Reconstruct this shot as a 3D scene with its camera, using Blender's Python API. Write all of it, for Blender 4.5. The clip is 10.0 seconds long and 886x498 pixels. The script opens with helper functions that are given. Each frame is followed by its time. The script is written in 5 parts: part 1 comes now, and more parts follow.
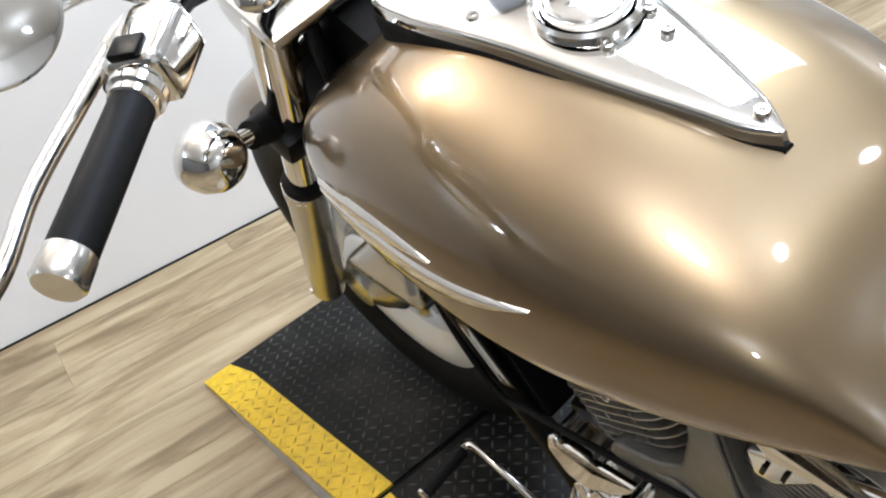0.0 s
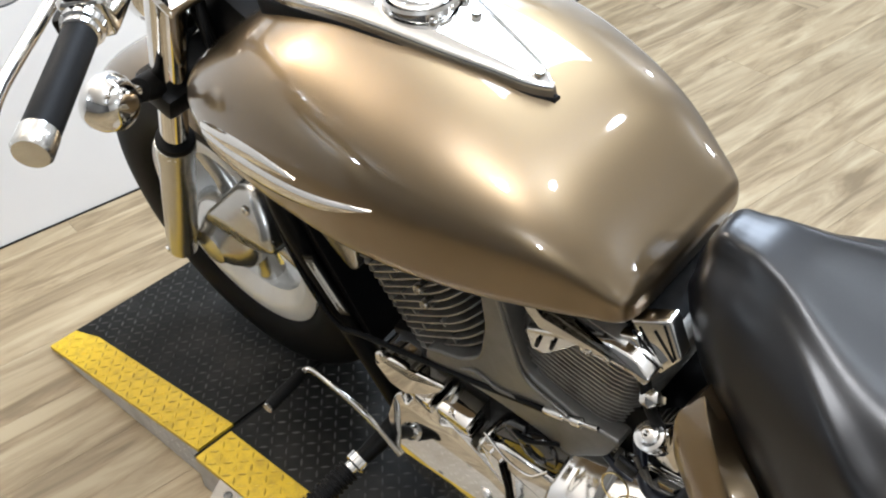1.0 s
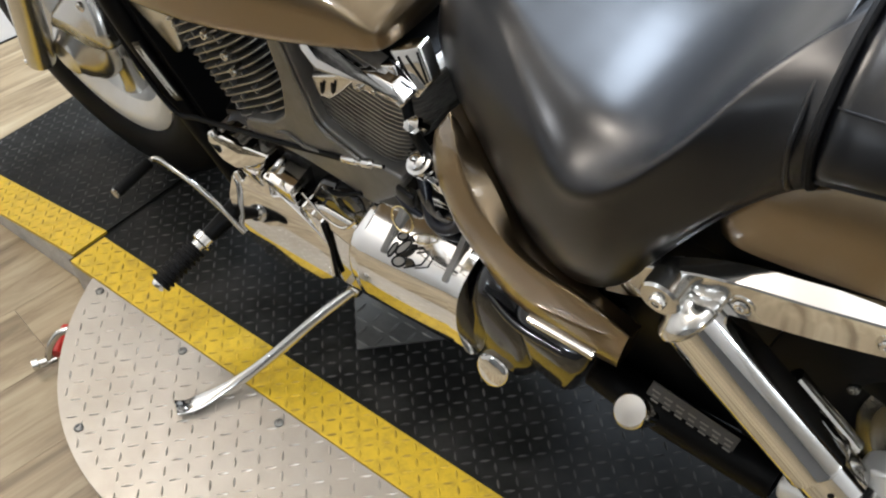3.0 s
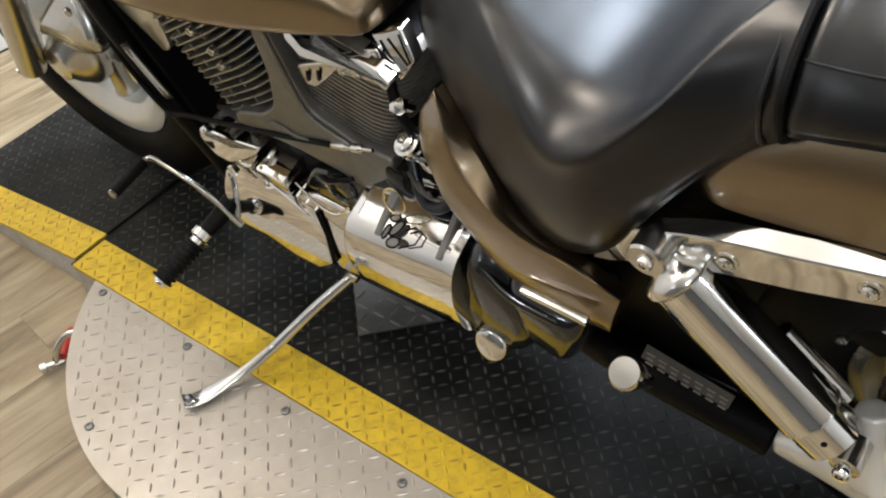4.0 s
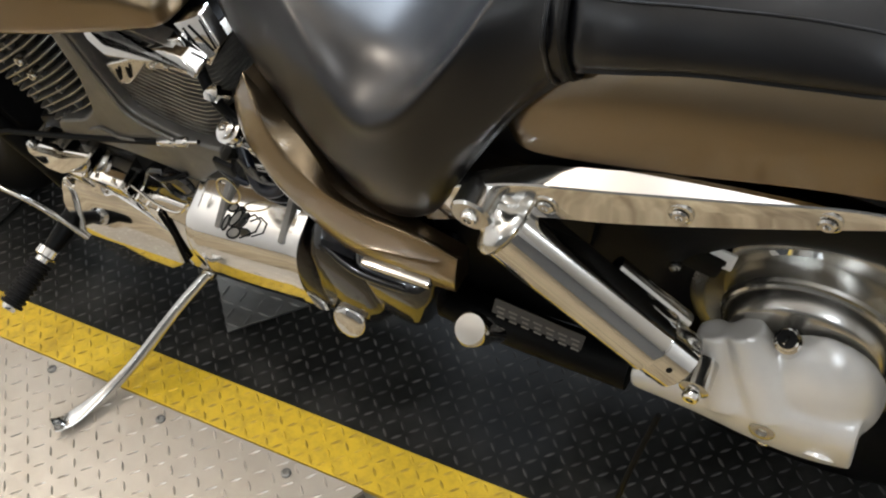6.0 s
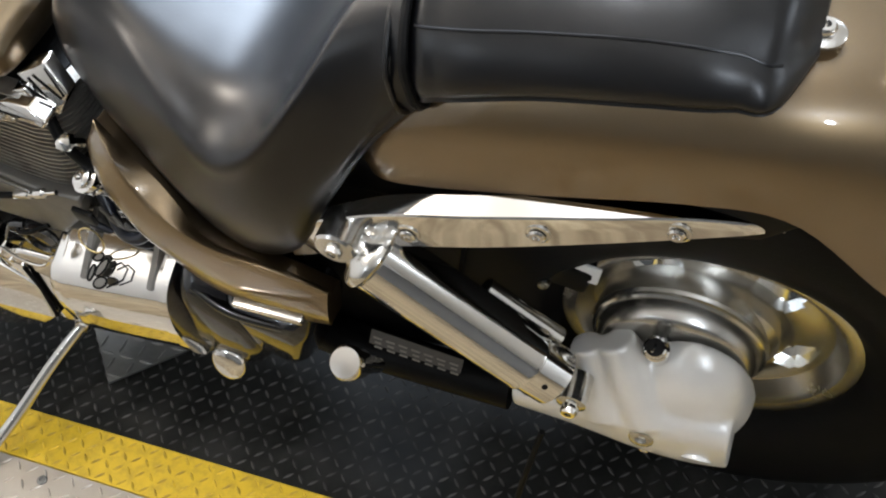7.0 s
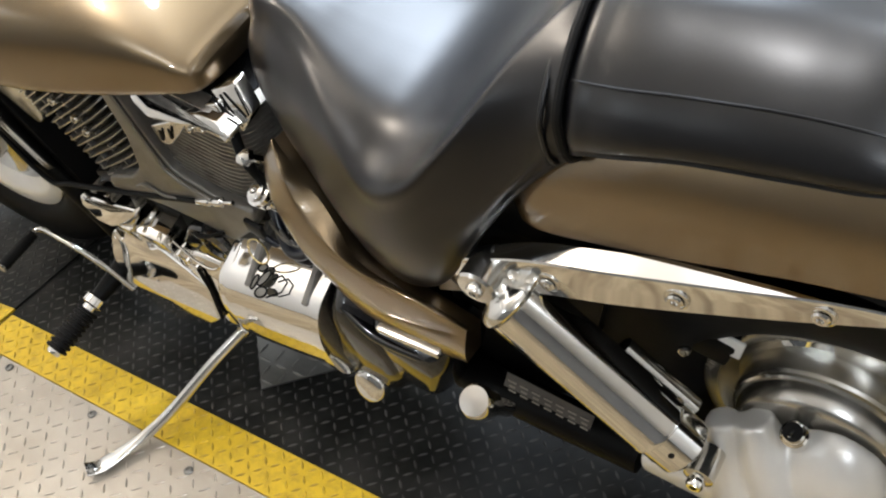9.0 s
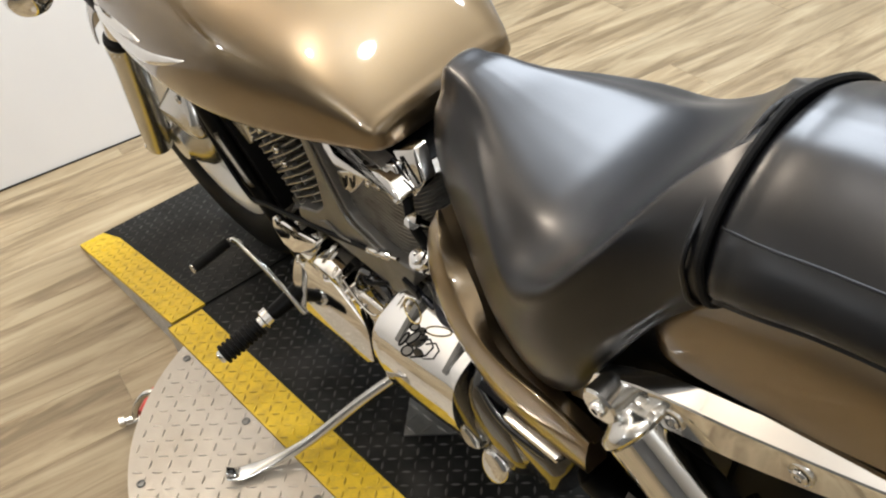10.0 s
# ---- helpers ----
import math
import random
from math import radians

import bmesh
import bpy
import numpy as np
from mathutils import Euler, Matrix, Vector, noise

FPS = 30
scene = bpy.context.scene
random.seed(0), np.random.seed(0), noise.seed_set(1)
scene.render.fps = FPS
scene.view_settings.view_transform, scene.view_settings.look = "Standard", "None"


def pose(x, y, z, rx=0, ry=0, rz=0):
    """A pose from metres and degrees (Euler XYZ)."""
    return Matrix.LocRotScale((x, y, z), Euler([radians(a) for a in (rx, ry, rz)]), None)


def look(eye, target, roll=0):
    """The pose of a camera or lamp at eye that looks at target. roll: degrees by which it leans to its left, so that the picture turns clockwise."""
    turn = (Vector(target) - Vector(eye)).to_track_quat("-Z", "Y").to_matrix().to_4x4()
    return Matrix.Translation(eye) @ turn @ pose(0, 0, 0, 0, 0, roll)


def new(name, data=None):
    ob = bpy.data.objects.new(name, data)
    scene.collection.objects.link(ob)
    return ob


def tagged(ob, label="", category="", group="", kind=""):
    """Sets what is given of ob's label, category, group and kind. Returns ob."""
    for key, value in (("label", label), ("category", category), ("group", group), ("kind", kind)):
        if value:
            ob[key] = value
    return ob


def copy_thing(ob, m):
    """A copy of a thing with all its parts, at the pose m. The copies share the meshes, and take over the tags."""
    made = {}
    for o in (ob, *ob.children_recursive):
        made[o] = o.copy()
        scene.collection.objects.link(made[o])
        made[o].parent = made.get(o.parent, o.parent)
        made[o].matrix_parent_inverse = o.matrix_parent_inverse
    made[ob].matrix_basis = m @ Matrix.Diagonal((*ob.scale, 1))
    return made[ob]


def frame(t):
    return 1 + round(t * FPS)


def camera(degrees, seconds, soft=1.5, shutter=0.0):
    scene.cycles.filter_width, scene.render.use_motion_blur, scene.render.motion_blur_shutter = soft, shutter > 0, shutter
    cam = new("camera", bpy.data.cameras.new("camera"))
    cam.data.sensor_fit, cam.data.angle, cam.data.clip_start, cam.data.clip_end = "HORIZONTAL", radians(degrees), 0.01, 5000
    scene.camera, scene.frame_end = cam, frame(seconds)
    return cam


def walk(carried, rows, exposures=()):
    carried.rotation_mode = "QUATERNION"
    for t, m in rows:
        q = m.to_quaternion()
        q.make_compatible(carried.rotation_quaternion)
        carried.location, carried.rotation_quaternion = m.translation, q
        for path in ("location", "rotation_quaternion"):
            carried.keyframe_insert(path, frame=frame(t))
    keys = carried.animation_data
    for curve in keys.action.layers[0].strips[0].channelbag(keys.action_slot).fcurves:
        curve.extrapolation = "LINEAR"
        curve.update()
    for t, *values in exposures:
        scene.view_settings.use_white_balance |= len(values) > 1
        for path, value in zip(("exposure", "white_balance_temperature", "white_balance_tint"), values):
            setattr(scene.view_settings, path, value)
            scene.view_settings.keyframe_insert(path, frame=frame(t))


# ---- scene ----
cam = camera(47.3, 10.0, soft=2.1)
PATH = [
    (0, (-0.518, -0.623, 1.311), (-1.863, 0.192, 0.075), -14.7),
    (0.5, (-0.411, -0.693, 1.346), (-1.726, 0.3, 0.213), -8.6),
    (1, (-0.317, -0.839, 1.389), (-1.442, 0.275, 0.168), -4.6),
    (1.5, (-0.259, -0.885, 1.382), (-1.29, 0.226, 0.077), -4.0),
    (2, (-0.138, -0.878, 1.342), (-1.125, 0.176, -0.042), -3.7),
    (2.5, (-0.063, -0.84, 1.308), (-1.111, 0.19, -0.048), -7.7),
    (3, (-0.026, -0.846, 1.308), (-1.024, 0.194, -0.079), -6.2),
    (3.2, (-0.022, -0.852, 1.309), (-0.995, 0.174, -0.105), -6.9),
    (4.5, (0.014, -0.865, 1.308), (-1.011, 0.156, -0.073), -10.6),
    (5, (0.012, -0.867, 1.31), (-1.015, 0.138, -0.082), -11.1),
    (5.5, (0.033, -0.847, 1.296), (-0.942, 0.179, -0.116), -12.2),
    (6, (0.07, -0.821, 1.283), (-0.765, 0.283, -0.161), -12.4),
    (6.2, (0.078, -0.806, 1.286), (-0.691, 0.311, -0.184), -12.7),
    (7.3, (0.114, -0.798, 1.281), (-0.551, 0.438, -0.145), -10.9),
    (7.5, (0.12, -0.798, 1.283), (-0.55, 0.441, -0.137), -11.7),
    (8, (0.115, -0.806, 1.287), (-0.611, 0.409, -0.126), -12.9),
    (8.5, (0.094, -0.827, 1.292), (-0.814, 0.34, -0.054), -13.2),
    (9, (0.141, -0.791, 1.287), (-0.863, 0.321, -0.038), -12.7),
    (9.5, (0.203, -0.77, 1.308), (-0.936, 0.316, 0.073), -5.8),
    (10, (0.17, -0.698, 1.312), (-1.172, 0.168, 0.107), -10.9),
]
walk(cam, [(t, look(eye, target, roll)) for t, eye, target, roll in PATH],
     [(0, -0.17, 5950, 13), (1.5, -0.06, 6000, 12), (3.2, -0.05, 6000, 12), (4.5, -0.20, 6350, 12), (6.0, -0.16, 6200, 12), (7.5, 0.01, 6000, 12), (9.3, 0.03, 6350, 12), (10, -0.12, 6550, 13)])

# ---- world, lights, exposure ----
scene.view_settings.exposure = 0.0
world = bpy.data.worlds.new("world")
scene.world = world
world.use_nodes = True
world.node_tree.nodes["Background"].inputs[0].default_value = (1.0, 0.95, 0.88, 1)
world.node_tree.nodes["Background"].inputs[1].default_value = 0.15

FLOOR = -0.085
CEIL = 3.0
LAMP_DROP = 0.45
WARM, COOL = (1.0, 0.87, 0.70), (0.90, 0.96, 1.0)
# The first three follow reflections on the tank; the rest are added unseen fill.
LAMPS = [  # x, y, watts, colour of each hanging bulb
    (-0.45, -0.55, 58, (0.98, 0.96, 0.92)), (0.0, 1.15, 16, COOL), (-2.4, -0.50, 74, WARM), (1.4, -2.5, 60, COOL), (-2.6, -3.9, 25, COOL),
    (2.4, 1.6, 18, COOL), (-1.0, 4.2, 45, COOL), (1.5, 4.2, 40, COOL), (4.6, 0.0, 60, COOL), (0.05, 0.30, 32, COOL)]
PANELS = [(-1.5, 1.33, 1.3, 140, (0.80, 0.90, 1.0))]  # x, y, width, watts, colour of each flat ceiling light


# ---- materials ----
def mat(name):
    m = bpy.data.materials.new(name)
    m.use_nodes = True
    return m, m.node_tree.nodes, m.node_tree.links, m.node_tree.nodes["Principled BSDF"]


def surface(name, color, metal=0.0, rough=0.5, coat=0.0, var=0.08, scale=30.0, bump=0.0, bump_scale=400.0, rough_var=0.0, spec=0.5, dirt=None, dirt_scale=4.0, dirt_amount=0.5, coat_rough=0.03, coat_ior=1.5, island=0.0):
    """A procedural surface: base colour with grain and broad stains, roughness variation and fine relief."""
    m, nodes, links, p = mat(name)
    p.inputs["Metallic"].default_value = metal
    p.inputs["Roughness"].default_value = rough
    p.inputs["Specular IOR Level"].default_value = spec
    p.inputs["Coat Weight"].default_value = coat
    p.inputs["Coat Roughness"].default_value = coat_rough
    p.inputs["Coat IOR"].default_value = coat_ior
    tex = nodes.new("ShaderNodeTexCoord")
    fine = nodes.new("ShaderNodeTexNoise")
    fine.inputs["Scale"].default_value = scale
    fine.inputs["Detail"].default_value = 6
    links.new(tex.outputs["Object"], fine.inputs["Vector"])
    ramp = nodes.new("ShaderNodeMix")
    ramp.data_type = "RGBA"
    ramp.inputs[6].default_value = (*[c * (1 - var) for c in color], 1)
    ramp.inputs[7].default_value = (*[min(1, c * (1 + var)) for c in color], 1)
    links.new(fine.outputs["Fac"], ramp.inputs[0])
    out = ramp.outputs[2]
    broad = nodes.new("ShaderNodeTexNoise")
    broad.inputs["Scale"].default_value = dirt_scale
    broad.inputs["Detail"].default_value = 8
    broad.inputs["Roughness"].default_value = 0.65
    links.new(tex.outputs["Object"], broad.inputs["Vector"])
    if dirt:
        cr = nodes.new("ShaderNodeValToRGB")
        cr.color_ramp.elements[0].position, cr.color_ramp.elements[1].position = 0.45, 0.7
        cr.color_ramp.elements[1].color = (dirt_amount, dirt_amount, dirt_amount, 1)
        links.new(broad.outputs["Fac"], cr.inputs[0])
        mix = nodes.new("ShaderNodeMix")
        mix.data_type = "RGBA"
        mix.inputs[7].default_value = (*dirt, 1)
        links.new(out, mix.inputs[6])
        links.new(cr.outputs[0], mix.inputs[0])
        out = mix.outputs[2]
    if island:
        piece = nodes.new("ShaderNodeNewGeometry")
        worn = nodes.new("ShaderNodeMapRange")
        worn.inputs["To Min"].default_value, worn.inputs["To Max"].default_value = 1 - island, 1 + island
        links.new(piece.outputs["Random Per Island"], worn.inputs["Value"])
        hsv = nodes.new("ShaderNodeHueSaturation")
        links.new(worn.outputs[0], hsv.inputs["Value"])
        links.new(out, hsv.inputs["Color"])
        out = hsv.outputs[0]
    links.new(out, p.inputs["Base Color"])
    if rough_var:
        rr = nodes.new("ShaderNodeMapRange")
        rr.inputs["To Min"].default_value = max(0.0, rough - rough_var)
        rr.inputs["To Max"].default_value = rough + rough_var
        links.new(broad.outputs["Fac"], rr.inputs["Value"])
        links.new(rr.outputs[0], p.inputs["Roughness"])
    if bump:
        bn = nodes.new("ShaderNodeTexNoise")
        bn.inputs["Scale"].default_value = bump_scale
        bn.inputs["Detail"].default_value = 4
        links.new(tex.outputs["Object"], bn.inputs["Vector"])
        b = nodes.new("ShaderNodeBump")
        b.inputs["Strength"].default_value = bump
        b.inputs["Distance"].default_value = 0.001
        links.new(bn.outputs["Fac"], b.inputs["Height"])
        links.new(b.outputs[0], p.inputs["Normal"])
    return m


CHROME = surface("chrome", (0.78, 0.77, 0.75), 1.0, 0.06, var=0.02, rough_var=0.03)
CHROME_DULL = surface("worn_chrome", (0.66, 0.65, 0.62), 1.0, 0.18, var=0.05, rough_var=0.08, bump=0.05, bump_scale=120)
ALU = surface("cast_aluminium", (0.80, 0.79, 0.76), 0.35, 0.34, var=0.08, bump=0.15, bump_scale=300, rough_var=0.08)
ALU_POLISHED = surface("satin_aluminium", (0.56, 0.55, 0.52), 1.0, 0.27, var=0.05, rough_var=0.02)
ENGINE = surface("engine_silver_paint", (0.19, 0.185, 0.172), 0.65, 0.40, var=0.1, bump=0.2, bump_scale=350, dirt=(0.09, 0.08, 0.07), dirt_amount=0.5, dirt_scale=14)
FIN = surface("fin_metal", (0.42, 0.40, 0.36), 0.8, 0.4, var=0.1, dirt=(0.08, 0.07, 0.06), dirt_scale=30, dirt_amount=0.6)
BRONZE = surface("bronze_metallic_paint", (0.196, 0.140, 0.076), 1.0, 0.37, coat=1.0, var=0.06, scale=900, coat_rough=0.05, coat_ior=1.7)
BLACK_GLOSS = surface("black_gloss_paint", (0.006, 0.006, 0.007), 0.0, 0.12, coat=0.5, spec=0.5, var=0.1)
BLACK_SATIN = surface("black_satin_paint", (0.004, 0.004, 0.004), 0.0, 0.40, var=0.2, bump=0.1, bump_scale=300, rough_var=0.1, spec=0.10)
RUBBER = surface("black_rubber", (0.006, 0.006, 0.006), 0.0, 0.55, var=0.2, scale=80, bump=0.2, bump_scale=250, spec=0.10)
LEATHER = surface("black_vinyl", (0.004, 0.0042, 0.005), 0.0, 0.31, spec=0.46, var=0.15, bump=0.05, bump_scale=260)
GREY_WALL = surface("grey_wall_paint", (0.08, 0.08, 0.08), 0.0, 0.7, var=0.1, scale=3, bump=0.1, bump_scale=250)
MID_WALL = surface("mid_grey_wall_paint", (0.15, 0.15, 0.147), 0.0, 0.65, var=0.05, scale=5)
PALE_WALL = surface("pale_grey_wall_paint", (0.45, 0.44, 0.42), 0.0, 0.6, var=0.03, scale=8)
WHITE_WALL = surface("white_wall_paint", (0.80, 0.79, 0.77), 0.0, 0.6, var=0.02, scale=8, bump=0.1, bump_scale=250)
CEILING_PAINT = surface("ceiling_white", (0.82, 0.81, 0.79), 0.0, 0.8, var=0.02, scale=8)
YELLOW_WORN = surface("worn_yellow_lug", (0.56, 0.375, 0.012), 0.0, 0.45, var=0.3, scale=90, dirt=(0.08, 0.06, 0.02), dirt_scale=26, dirt_amount=0.7, rough_var=0.1, island=0.35)
YELLOW = surface("yellow_safety_paint", (0.62, 0.42, 0.012), 0.0, 0.5, var=0.12, scale=60, dirt=(0.16, 0.11, 0.02), dirt_scale=45, dirt_amount=0.45, bump=0.2, bump_scale=300, rough_var=0.12)
PLATE_DARK = surface("dark_tread_plate", (0.011, 0.011, 0.010), 0.0, 0.55, spec=0.09, var=0.3, scale=25, dirt=(0.05, 0.048, 0.044), dirt_scale=7, dirt_amount=0.5, bump=0.2, bump_scale=200, rough_var=0.14)
LUG_BARE = surface("polished_bare_lug", (0.55, 0.51, 0.45), 0.7, 0.30, var=0.15, scale=50, dirt=(0.30, 0.25, 0.19), dirt_scale=20, dirt_amount=0.6, island=0.3)
LUG_DARK = surface("worn_black_lug", (0.055, 0.053, 0.049), 0.0, 0.5, spec=0.2, var=0.4, scale=40, dirt=(0.010, 0.010, 0.010), dirt_scale=9, dirt_amount=0.8, island=0.5)
PLATE_CHEEK = surface("bare_grey_tread_plate", (0.50, 0.49, 0.47), 0.25, 0.42, var=0.2, scale=40, dirt=(0.16, 0.15, 0.13), dirt_scale=14, dirt_amount=0.5)
PLATE_BARE = surface("bare_tread_plate", (0.42, 0.385, 0.33), 0.4, 0.42, var=0.12, scale=22, dirt=(0.34, 0.29, 0.22), dirt_scale=5, dirt_amount=0.6, bump=0.15, bump_scale=180, rough_var=0.12)
PLATE_GREY = surface("grey_tread_plate", (0.20, 0.20, 0.19), 0.6, 0.38, var=0.2, scale=25, dirt=(0.05, 0.05, 0.05), dirt_scale=12, bump=0.1, rough_var=0.1)
RED = surface("red_plastic", (0.55, 0.03, 0.02), 0.0, 0.35)
LABEL_GREY = surface("grey_label", (0.20, 0.195, 0.185), 0.2, 0.4)
WHITE_PRINT = surface("white_print", (0.7, 0.7, 0.68), 0.0, 0.5)
LABEL_DARK = surface("dark_label", (0.05, 0.05, 0.052), 0.0, 0.35)
BRASS = surface("brass_ring", (0.75, 0.62, 0.32), 1.0, 0.2)
GLASS_DIAL = surface("dial_face", (0.74, 0.73, 0.70), 0.0, 0.25, coat=1.0)
BLUE_BLACK = surface("blue_black_hose", (0.012, 0.014, 0.022), 0.0, 0.3)


def wood_material():
    """Beige wood-look vinyl planks: long grain, knots and plank-to-plank tone."""
    m, nodes, links, p = mat("oak_look_plank")
    tex = nodes.new("ShaderNodeTexCoord")
    info = nodes.new("ShaderNodeObjectInfo")
    island = nodes.new("ShaderNodeNewGeometry")
    mapping = nodes.new("ShaderNodeMapping")
    mapping.inputs["Scale"].default_value = (1.15, 8.5, 1.0)
    shift = nodes.new("ShaderNodeVectorMath")
    shift.operation = "MULTIPLY_ADD"
    rnd = nodes.new("ShaderNodeMath")
    rnd.operation = "ADD"
    links.new(info.outputs["Random"], rnd.inputs[0])
    links.new(island.outputs["Random Per Island"], rnd.inputs[1])
    comb = nodes.new("ShaderNodeCombineXYZ")
    for k in range(3):
        links.new(rnd.outputs[0], comb.inputs[k])
    shift.inputs[1].default_value = (17.0, 31.0, 5.0)
    links.new(comb.outputs[0], shift.inputs[0])
    links.new(tex.outputs["Object"], shift.inputs[2])
    links.new(shift.outputs[0], mapping.inputs["Vector"])
    n = nodes.new("ShaderNodeTexNoise")
    n.inputs["Scale"].default_value = 2.2
    n.inputs["Detail"].default_value = 9
    n.inputs["Roughness"].default_value = 0.62
    n.inputs["Distortion"].default_value = 0.8
    links.new(mapping.outputs[0], n.inputs["Vector"])
    cr = nodes.new("ShaderNodeValToRGB")
    e = cr.color_ramp.elements
    e[0].position, e[0].color = 0.36, (0.165, 0.118, 0.062, 1)
    e[1].position, e[1].color = 0.64, (0.39, 0.318, 0.200, 1)
    mid = e.new(0.5)
    mid.color = (0.285, 0.218, 0.127, 1)
    links.new(n.outputs["Fac"], cr.inputs[0])
    tone = nodes.new("ShaderNodeMapRange")
    tone.inputs["To Min"].default_value, tone.inputs["To Max"].default_value = 0.85, 1.12
    links.new(rnd.outputs[0], tone.inputs["Value"])
    tone.inputs["From Max"].default_value = 2.0
    hsv = nodes.new("ShaderNodeHueSaturation")
    links.new(cr.outputs[0], hsv.inputs["Color"])
    links.new(tone.outputs[0], hsv.inputs["Value"])
    links.new(hsv.outputs[0], p.inputs["Base Color"])
    b = nodes.new("ShaderNodeBump")
    b.inputs["Strength"].default_value, b.inputs["Distance"].default_value = 0.15, 0.001
    links.new(n.outputs["Fac"], b.inputs["Height"])
    links.new(b.outputs[0], p.inputs["Normal"])
    p.inputs["Roughness"].default_value = 0.42
    return m


WOOD = wood_material()


# ---- geometry helpers ----
def finish(bm, mesh, material, angle=38):
    bmesh.ops.recalc_face_normals(bm, faces=bm.faces[:])
    for f in bm.faces:
        f.smooth = True
    bm.to_mesh(mesh)
    bm.free()
    mesh.set_sharp_from_angle(angle=radians(angle))
    mesh.materials.append(material)


def part(name, bm, material, parent=None, label="", angle=38):
    mesh = bpy.data.meshes.new(name)
    finish(bm, mesh, material, angle)
    ob = new(name, mesh)
    ob.parent = parent
    if label:
        ob["label"] = label
    return ob


def spl(x, xs, ys):
    """A smooth curve through a few knots."""
    xs, ys = np.asarray(xs, float), np.asarray(ys, float)
    d = np.gradient(ys, xs)
    i = int(np.clip(np.searchsorted(xs, x) - 1, 0, len(xs) - 2))
    h = xs[i + 1] - xs[i]
    s = min(max((x - xs[i]) / h, 0.0), 1.0)
    return float((2 * s**3 - 3 * s**2 + 1) * ys[i] + (s**3 - 2 * s**2 + s) * h * d[i] + (3 * s**2 - 2 * s**3) * ys[i + 1] + (s**3 - s**2) * h * d[i + 1])


def curve(points, k=8):
    """Points along a smooth line through the given ones."""
    t = np.arange(len(points), dtype=float)
    cols = list(zip(*points))
    return [Vector([spl(u, t, c) for c in cols]) for u in np.linspace(0, len(points) - 1, k * (len(points) - 1) + 1)]


def loft(rings, cap=True, bm=None, closed=True):
    bm = bm or bmesh.new()
    vs = [[bm.verts.new(p) for p in r] for r in rings]
    n = len(vs[0])
    for a, b in zip(vs, vs[1:]):
        for i in range(n if closed else n - 1):
            j = (i + 1) % n
            bm.faces.new((a[i], a[j], b[j], b[i]))
    if cap and closed:
        bm.faces.new(vs[0])
        bm.faces.new(vs[-1][::-1])
    return bm


def tube(points, r, n=14, cap=True, bm=None):
    """A round bar along a line; r is one radius or one for each point."""
    pts = [Vector(p) for p in points]
    rs = r if isinstance(r, (list, tuple)) else [r] * len(pts)
    rings, up = [], None
    for i, p in enumerate(pts):
        d = (pts[min(i + 1, len(pts) - 1)] - pts[max(i - 1, 0)]).normalized()
        if up is None:
            up = d.orthogonal().normalized()
        up = (up - d * up.dot(d)).normalized()
        side = d.cross(up)
        rings.append([p + rs[i] * (math.cos(a) * up + math.sin(a) * side) for a in np.linspace(0, 2 * math.pi, n, endpoint=False)])
    return loft(rings, cap, bm)


def lathe(profile, origin, direction, n=36, cap=True, bm=None):
    """Turns (along, radius) pairs about a direction."""
    d = Vector(direction).normalized()
    u = d.orthogonal().normalized()
    v = d.cross(u)
    o = Vector(origin)
    return loft([[o + d * a + max(r, 0.0003) * (math.cos(t) * u + math.sin(t) * v) for t in np.linspace(0, 2 * math.pi, n, endpoint=False)] for a, r in profile], cap, bm)


def ring(profile, origin, direction, n=64, bm=None):
    """Turns a closed profile of (along, radius) pairs, as for a tyre."""
    d = Vector(direction).normalized()
    u = d.orthogonal().normalized()
    v = d.cross(u)
    o = Vector(origin)
    loops = [[o + d * a + r * (math.cos(t) * u + math.sin(t) * v) for a, r in profile] for t in np.linspace(0, 2 * math.pi, n + 1)]
    bm = loft(loops, False, bm)
    bmesh.ops.remove_doubles(bm, verts=bm.verts[:], dist=1e-6)
    return bm


def prism(poly, y0, y1, bevel=0.0, bm=None, segments=2):
    """A side outline in x and z, drawn out from y0 to y1, with rounded edges."""
    own = bmesh.new()
    loft([[Vector((x, y, z)) for x, z in poly] for y in (y0, y1)], True, own)
    if bevel:
        bmesh.ops.recalc_face_normals(own, faces=own.faces[:])
        bmesh.ops.bevel(own, geom=own.edges[:], offset=bevel, segments=segments, affect="EDGES", profile=0.6)
    if bm is None:
        return own
    return join(bm, own)


def rounded(poly, r, n=4):
    """A side outline with its corners rounded off."""
    out = []
    for i, b in enumerate(poly):
        a, b, c = Vector(poly[i - 1]), Vector(b), Vector(poly[(i + 1) % len(poly)])
        p = b + (a - b).normalized() * min(r, 0.45 * (a - b).length)
        q = b + (c - b).normalized() * min(r, 0.45 * (c - b).length)
        out += [p.lerp(b, t).lerp(b.lerp(q, t), t) for t in np.linspace(0, 1, n)]
    return out


